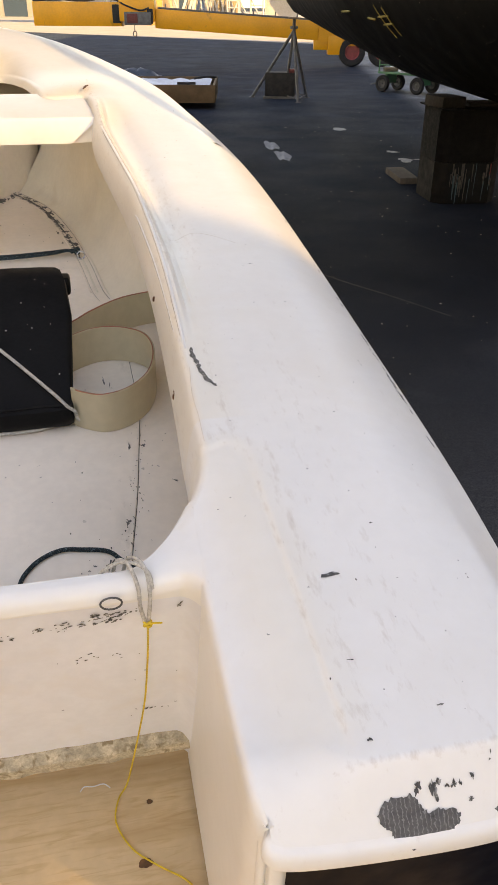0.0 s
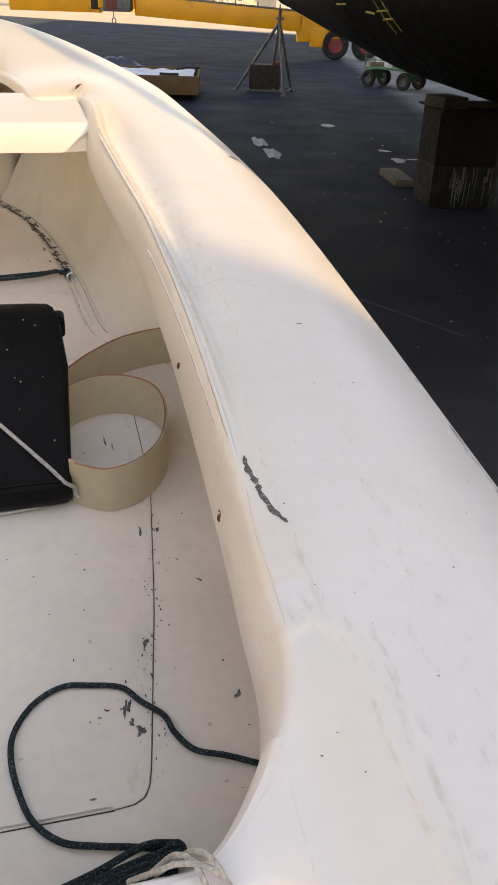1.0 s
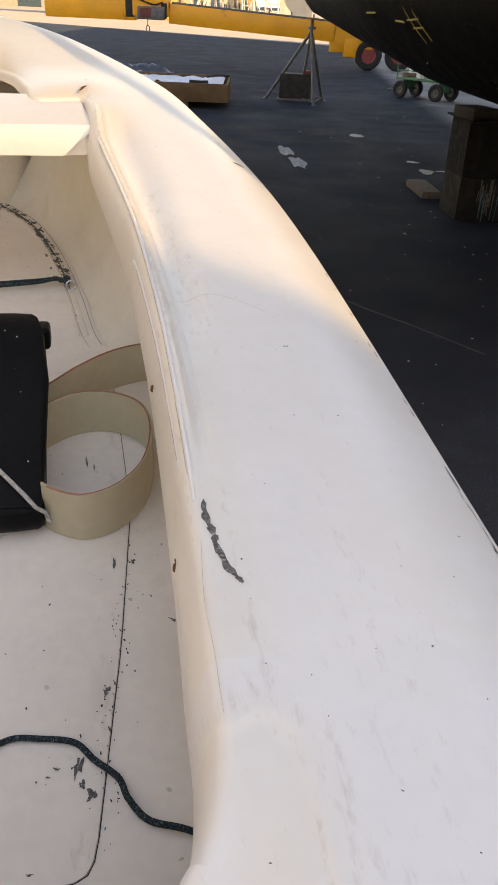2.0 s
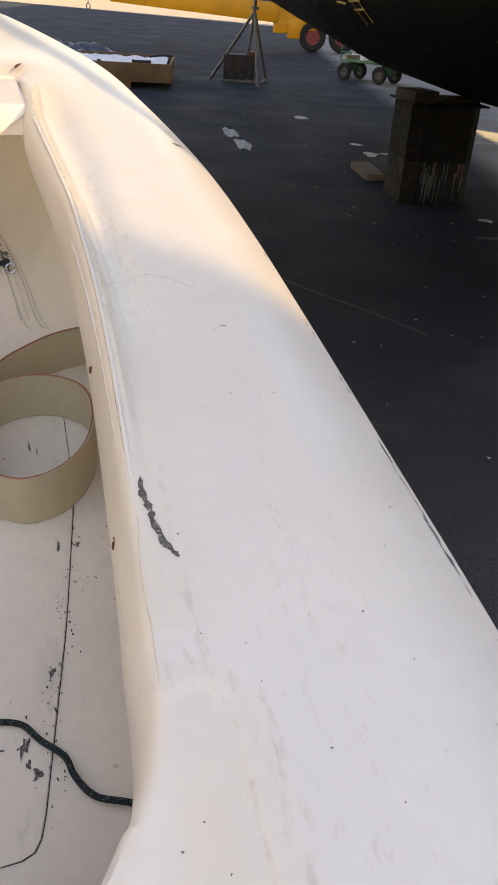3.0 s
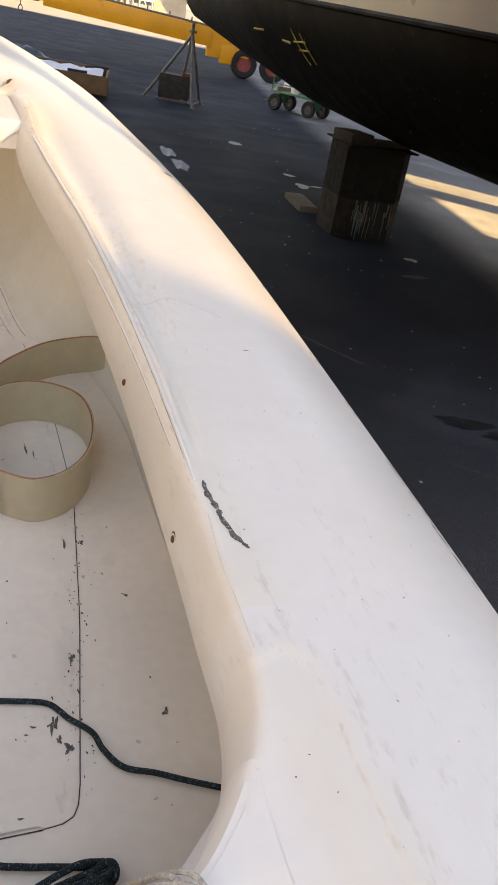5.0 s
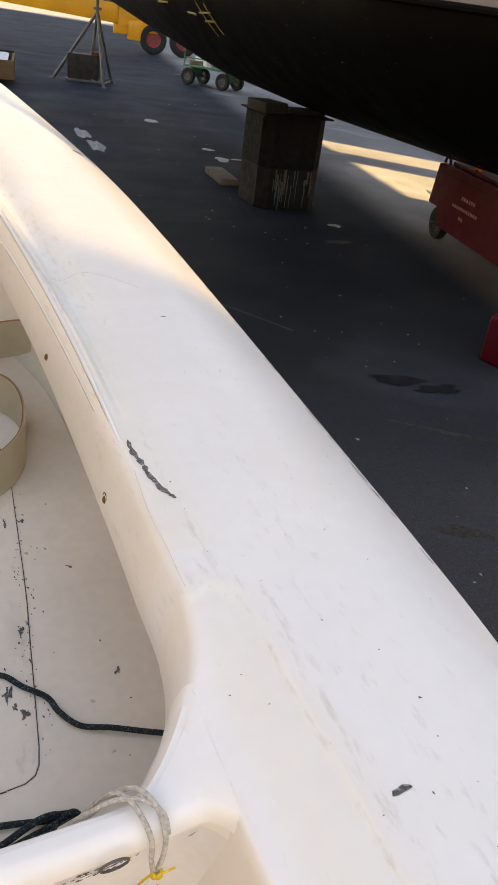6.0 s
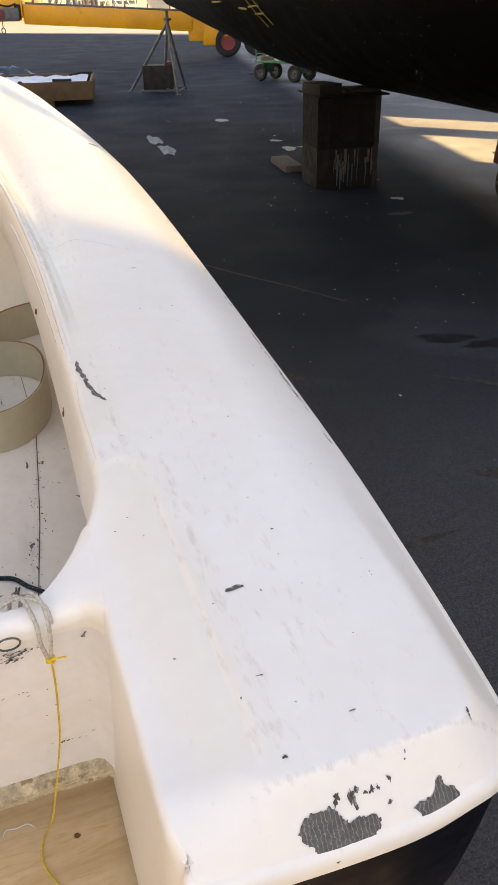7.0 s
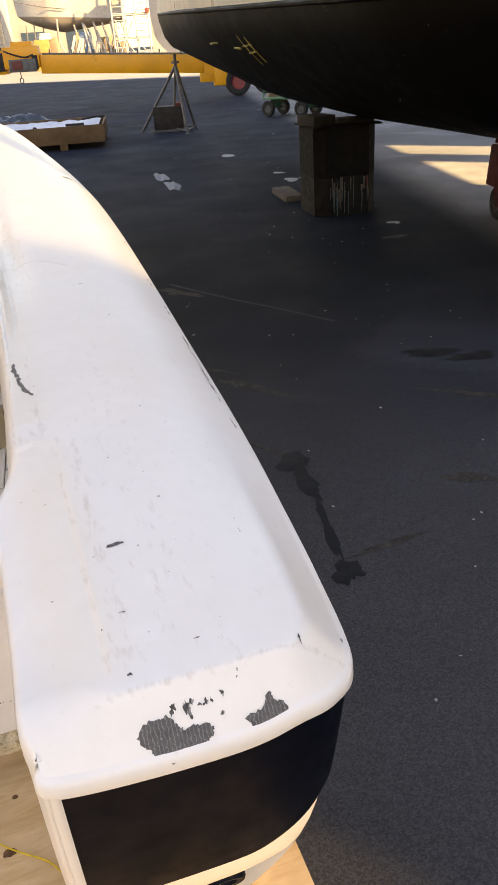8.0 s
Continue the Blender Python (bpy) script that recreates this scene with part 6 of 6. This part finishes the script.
def ropes():
    fz = lambda v: floor_z(v) + 0.0092
    plan = [(0.25, 1.03), (0.188, 1.058), (0.143, 1.080), (0.100, 1.098), (0.076, 1.131), (0.064, 1.163), (0.033, 1.194), (0.006, 1.225), (-0.041, 1.238), (-0.084, 1.243), (-0.126, 1.220), (-0.154, 1.176), (-0.157, 1.131), (-0.145, 1.078), (-0.126, 1.034), (-0.091, 1.001), (-0.048, 0.987), (-0.013, 0.979), (0.045, 0.965)]
    ob, _ = rope("green_rope", "dark green braided rope looped on the sole", [(u, v, fz(v)) for u, v in plan], 0.0045, rope_green, 180)
    rng = random.Random(8)
    for k in range(13):
        y = 0.962 - 0.009 * k
        kn = [(0.055 + rng.uniform(-0.01, 0.01), y + 0.01, fz(y) + 0.007 * (k % 4)), (0.01, y, fz(y) + 0.008 + rng.uniform(0, 0.014)), (-0.06, y - 0.012, fz(y) + rng.uniform(0, 0.012)), (-0.15, y - 0.03, fz(y)), (-0.28, y - 0.035, fz(y))]
        part("strand", tube(spline(kn, 40), 0.0047, 8), rope_green, ob)
    part("knot", tube([(0.045 + 0.016 * math.cos(a), 0.95 + 0.012 * math.sin(a), fz(0.95) + 0.012 + 0.006 * math.sin(2 * a)) for a in np.linspace(0, 4 * math.pi, 40)], 0.0052, 8), rope_green, ob)
    # forward rope, doubled, made fast to a ring
    fr = thing("green_rope", in_boat(0, 0), "doubled dark green rope made fast to a ring on the sole", "rope")
    for dv, du in ((0.0, 0.0), (-0.035, 0.0)):
        kn = [(-0.62, 2.86 + dv, floor_z(2.86) + 0.02), (-0.32, 2.862 + dv, floor_z(2.86) + 0.012), (-0.13, 2.865 + dv * 0.8, floor_z(2.86) + 0.018), (-0.06, 2.868 + dv * 0.3, floor_z(2.86) + 0.022), (-0.03, 2.862, floor_z(2.86) + 0.02)]
        part("line", tube(spline(kn, 50), 0.0048, 8), rope_green, fr)
    part("knot", tube([(-0.028 + 0.014 * math.cos(a), 2.855 + 0.012 * math.sin(a), floor_z(2.85) + 0.022 + 0.006 * math.sin(2 * a)) for a in np.linspace(0, 4 * math.pi, 36)], 0.006, 8), rope_green, fr)
    part("sole_ring", tube([(-0.008 + 0.014 * math.cos(a), 2.83 + 0.004 * math.sin(a), floor_z(2.83) + 0.014 + 0.013 * math.sin(a)) for a in np.linspace(0, 2 * math.pi, 20)], 0.0028, 8), silver, boat, "small metal ring on the sole")
    # grey line over the transom, tied with yellow twine
    gl = thing("grey_line", in_boat(0, 0), "soft grey cord doubled over the transom top", "cord")
    for k, du in enumerate((-0.006, 0.006)):
        kn = [(0.012 + du, 0.86, 0.66), (0.02 + du, 0.775, 0.82), (0.030 + du, 0.728, 0.912), (0.042 + du, 0.712, 0.9265 + 0.003 * k), (0.050 + du * 1.2, 0.692, 0.9255 + 0.002 * k), (0.0535 + du, 0.677, 0.912), (0.053 + du * 0.9, 0.6745, 0.890), (0.0535 + du * 0.3, 0.678, 0.863)]
        part("cord", tube(spline(kn, 60), 0.0024, 8), rope_grey, gl)
    part("cord_loop", tube(spline([(-0.012, 0.745, 0.86), (0.006, 0.722, 0.905), (0.026, 0.713, 0.925), (0.046, 0.704, 0.929), (0.060, 0.688, 0.926), (0.063, 0.678, 0.910)], 40), 0.0022, 8), rope_grey, gl)
    tw = thing("yellow_twine", in_boat(0, 0), "thin yellow twine hanging from the cord", "twine")
    kn = [(0.0545, 0.677, 0.861), (0.054, 0.702, 0.81), (0.051, 0.728, 0.74), (0.044, 0.755, 0.645), (0.030, 0.775, 0.55), (0.012, 0.795, 0.445), (0.004, 0.795, 0.419), (-0.009, 0.775, 0.417), (-0.014, 0.738, 0.4165), (0.007, 0.693, 0.4165), (0.041, 0.661, 0.4165), (0.077, 0.633, 0.4165), (0.10, 0.60, 0.4165)]
    part("twine", tube(spline(kn, 130), 0.0013, 7), twine_yellow, tw)
    part("knot", tube([(0.0545 + 0.004 * math.cos(a), 0.676 + 0.003 * math.sin(a), 0.862 + 0.003 * math.sin(a * 1.5)) for a in np.linspace(0, 4 * math.pi, 30)], 0.0018, 6), twine_yellow, tw)
    part("tail", tube(spline([(0.0545, 0.675, 0.862), (0.062, 0.674, 0.863), (0.071, 0.676, 0.860)], 10), 0.0011, 6), twine_yellow, tw)
    th = thing("white_thread", in_boat(0, 0), "short end of white thread on the plywood", "thread")
    part("thread", tube(spline([(-0.066, 0.802, 0.416), (-0.060, 0.809, 0.4165), (-0.046, 0.807, 0.4165), (-0.030, 0.808, 0.417), (-0.020, 0.800, 0.416)], 30), 0.0009, 6), paper, th)


ropes()


def case_cord():
    ob = thing("lashing_line", in_boat(0, 0), "grey cord tied round the black case", "cord")
    top = lambda v: floor_z(v) + 0.006 + float(np.interp(v, (1.672, 1.70, 1.80, 1.95, 2.08, 2.125), (0.058, 0.075, 0.121, 0.182, 0.226, 0.236))) + 0.006
    pts = [(-0.060 - 0.305 * f, 1.674 + 0.325 * f) for f in np.linspace(0, 1, 30)]
    part("cord", tube([(-0.040, 1.69, floor_z(1.7) + 0.03), (-0.044, 1.676, floor_z(1.7) + 0.055)] + [(u, v, top(v)) for u, v in pts], 0.0042, 8), rope_grey, ob)
    part("cord", tube(spline([(-0.07, 1.694, floor_z(1.7) + 0.016), (-0.15, 1.678, floor_z(1.68) + 0.012), (-0.30, 1.676, floor_z(1.68) + 0.010), (-0.5, 1.68, floor_z(1.68) + 0.010)], 40), 0.004, 8), rope_grey, ob)
    part("tuft", tube(spline([(-0.040, 1.70, floor_z(1.7) + 0.03), (-0.034, 1.692, floor_z(1.7) + 0.02), (-0.040, 1.684, floor_z(1.7) + 0.03), (-0.046, 1.69, floor_z(1.7) + 0.045)], 16), 0.004, 8), rope_grey, ob)
    rng = random.Random(77)
    bm = bmesh.new()
    for k in range(26):
        u, v = rng.uniform(-0.42, -0.07), rng.uniform(1.72, 2.08)
        bmesh.ops.create_icosphere(bm, subdivisions=1, radius=rng.uniform(0.0006, 0.002), matrix=Matrix.Translation((u, v, top(v) - 0.005)))
    tagged(part("crumbs", bm, paper, bpy.data.objects["black_case"]), kind="stuff")
    # crumpled white rag beside it
    rg = thing("white_rag", in_boat(-0.33, 1.61, floor_z(1.61) + 0.004), "crumpled white plastic bag on the sole", "plastic bag")
    rows = []
    for j in range(14):
        a = math.pi * j / 13
        rows.append([((0.07 + 0.014 * noise.noise((3 * math.cos(b), 3 * math.sin(b), j * 0.4))) * math.sin(a) * math.cos(b), (0.06 + 0.012 * noise.noise((2 * math.cos(b), 4 * math.sin(b), j * 0.5))) * math.sin(a) * math.sin(b), 0.028 - 0.028 * math.cos(a) + 0.008 * noise.noise((3 * math.cos(b), 3 * math.sin(b), 7 + j * 0.3)) * math.sin(a)) for b in np.linspace(0, 2 * math.pi, 25)[:-1]])
    part("bag", loft(rows, closed=True), paper, rg)


case_cord()


def ply_details():
    ply = bpy.data.objects["plywood_sheet"]
    on_ply = lambda u, v: ((u, v, 0.414), (0, 0, 1))
    for k, (u, v, a, b) in enumerate(((0.038, 0.765, 0.008, 0.006), (0.024, 0.669, 0.016, 0.011), (-0.166, 0.60, 0.010, 0.008), (-0.35, 0.70, 0.012, 0.009), (0.18, 0.30, 0.012, 0.01))):
        part("knot", flat_patch(ragged(u, v, a * 0.62, b * 0.7, 3000 + k, 0.12, 24), on_ply, 0.0008), knot_mat, ply, "brown knot in the veneer")


ply_details()


# ---- on the asphalt ----
def ground_litter():
    sheets = [(0.09, 9.62, 0.075, 0.15, 0.25), (0.22, 8.90, 0.075, 0.15, 0.25), (1.05, 11.40, 0.10, 0.14, 0.35), (1.59, 8.95, 0.075, 0.14, 0.2), (1.52, 9.52, 0.07, 0.07, 0.0), (1.76, 9.02, 0.08, 0.03, 0.0), (2.07, 6.36, 0.055, 0.05, 0.0), (1.94, 5.86, 0.10, 0.05, 0.1)]
    for k, (x, y, a, b, turn) in enumerate(sheets):
        def curled(px, py, y0=y - b, lift=0.20 if k < 2 else 0.0):
            return (px, py, max(0.0, py - y0) * lift + 0.012 * math.sin(px * 60) * (lift > 0)), (0, 0, 1)
        ob = part("paper_scrap", flat_patch(ragged(x, y, a, b, 4000 + k, 0.28, 18, turn), curled, 0.022 if k < 2 else 0.006), dull_paper if k < 7 else chalk)
        tagged(ob, "crumpled white scrap lying on the asphalt", "litter", "white scraps on the asphalt")
    rng = random.Random(51)
    bm = bmesh.new()
    for k in range(260):
        y = rng.uniform(1.0, 14.0)
        x = rng.uniform(0.2, 1.2 + 0.45 * y)
        r = rng.uniform(0.002, 0.008) * (0.6 + 0.1 * y)
        flat_patch(ragged(x, y, r, r * rng.uniform(0.5, 1.4), 4100 + k, 0.4, 7), on_ground, 0.003, bm)
    tagged(part("grit", bm, paint_pale), "pale grit and crumbs scattered on the asphalt", "grit", kind="stuff")
    bm = bmesh.new()
    for k in range(620):
        y = 0.55 + 3.2 * rng.random() ** 1.3
        x = rng.uniform(0.25, 0.75 + 0.42 * y)
        r = rng.uniform(0.0008, 0.0030)
        flat_patch(ragged(x, y, r, r * rng.uniform(0.5, 1.6), 5100 + k, 0.4, 6), on_ground, 0.0025, bm)
    tagged(part("fine_grit", bm, drip_pale), "fine grey grit on the asphalt by the stern", "grit", kind="stuff")
    # tan smears laid over the asphalt
    for k, (x, y, a, b, turn) in enumerate(((0.50, 3.20, 0.20, 0.035, -0.66), (0.34, 3.45, 0.10, 0.02, -0.6), (0.20, 4.85, 0.16, 0.05, -0.7), (0.50, 2.56, 0.14, 0.016, -0.8), (0.80, 1.86, 0.16, 0.012, 0.3), (1.20, 2.20, 0.10, 0.03, -0.4), (1.45, 2.9, 0.2, 0.02, -0.5))):
        ob = part("dust_scuff", flat_patch(ragged(x, y, a, b, 5900 + k, 0.5, 26, turn), on_ground, 0.0022), smear_tan)
        tagged(ob, "tan smear on the asphalt", "scuff", "dusty scuffs on the asphalt")
    for k, (x, y, a, b, turn) in enumerate(((1.44, 3.42, 0.16, 0.05, 0.0), (1.63, 3.32, 0.10, 0.06, 0.1), (0.60, 2.30, 0.035, 0.14, 0.2), (0.62, 1.98, 0.02, 0.16, 0.05), (0.63, 1.74, 0.05, 0.05, 0.0), (0.57, 2.46, 0.05, 0.08, 0.0))):
        ob = part("oil_stain", flat_patch(ragged(x, y, a, b, 4800 + k, 0.4, 22, turn), on_ground, 0.0035), oil_stain)
        tagged(ob, "dark oily stain on the asphalt", "stain", "oil stains on the asphalt")
    pts = spline([(0.12, 5.07), (0.5, 4.62), (0.78, 4.33), (1.06, 4.01)], 30)
    bm = loft([[(x, y, 0.003) for x, y in pts], [(x + 0.012, y + 0.012, 0.003) for x, y in pts]])
    tagged(part("chalk_line", bm, chalk), "faint scraped line across the asphalt", "line")
    pl = thing("plank", pose(1.385, 7.92, 0, 0, 0, -84), "short weathered timber plank on the asphalt", "plank")
    part("board", box(-0.29, -0.09, 0.0, 0.29, 0.09, 0.06, 0.006), timber_grey, pl)


ground_litter()


def yacht_marks():
    # yellow crayon marks on the near side
    def stroke(y0, z0, y1, z1, w):
        pts = [yacht_near(y0 + (y1 - y0) * k / 6, z=z0 + (z1 - z0) * k / 6) for k in range(7)]
        part("crayon_mark", tube(pts, w, 5), yellow_mark, yacht_ob)
    for y0, z0, y1, z1, w in ((8.40, 1.445, 8.12, 1.448, 0.009), (7.65, 1.40, 7.46, 1.392, 0.009), (7.30, 1.50, 7.23, 1.26, 0.004), (7.12, 1.48, 7.06, 1.28, 0.004), (7.34, 1.41, 7.07, 1.42, 0.008), (7.31, 1.355, 7.06, 1.365, 0.008)):
        stroke(y0, z0, y1, z1, w)
    rng = random.Random(61)
    bm = bmesh.new()
    for k in range(240):
        y, f = rng.uniform(4.0, 9.0) if k % 3 else rng.uniform(4.5, 6.5), rng.uniform(0.15, 0.97)
        p = yacht_near(y, f)
        r = rng.uniform(0.0010, 0.0036)
        bmesh.ops.create_icosphere(bm, subdivisions=1, radius=r, matrix=Matrix.Translation(p))
    tagged(part("paint_specks", bm, paint_pale, yacht_ob), kind="stuff")
    # thicker rim at the waterline and a metal fitting
    part("waterline_rim", tube([yacht_near(y, 1.0) + Vector((0.0, 0, -0.005)) for y in np.linspace(3.2, 15.6, 60)], 0.02, 8), antifoul, yacht_ob)
    part("exhaust_fitting", lathe([(0.0, 0.03), (0.05, 0.03), (0.065, 0.02), (0.07, 0.0), (0.0, 0.0)], 18, Matrix.Translation((1.24, 5.66, 1.72)) @ pose(0, 0, 0, 0, -90, 13)), silver, yacht_ob, "bright metal hull fitting")


yacht_marks()
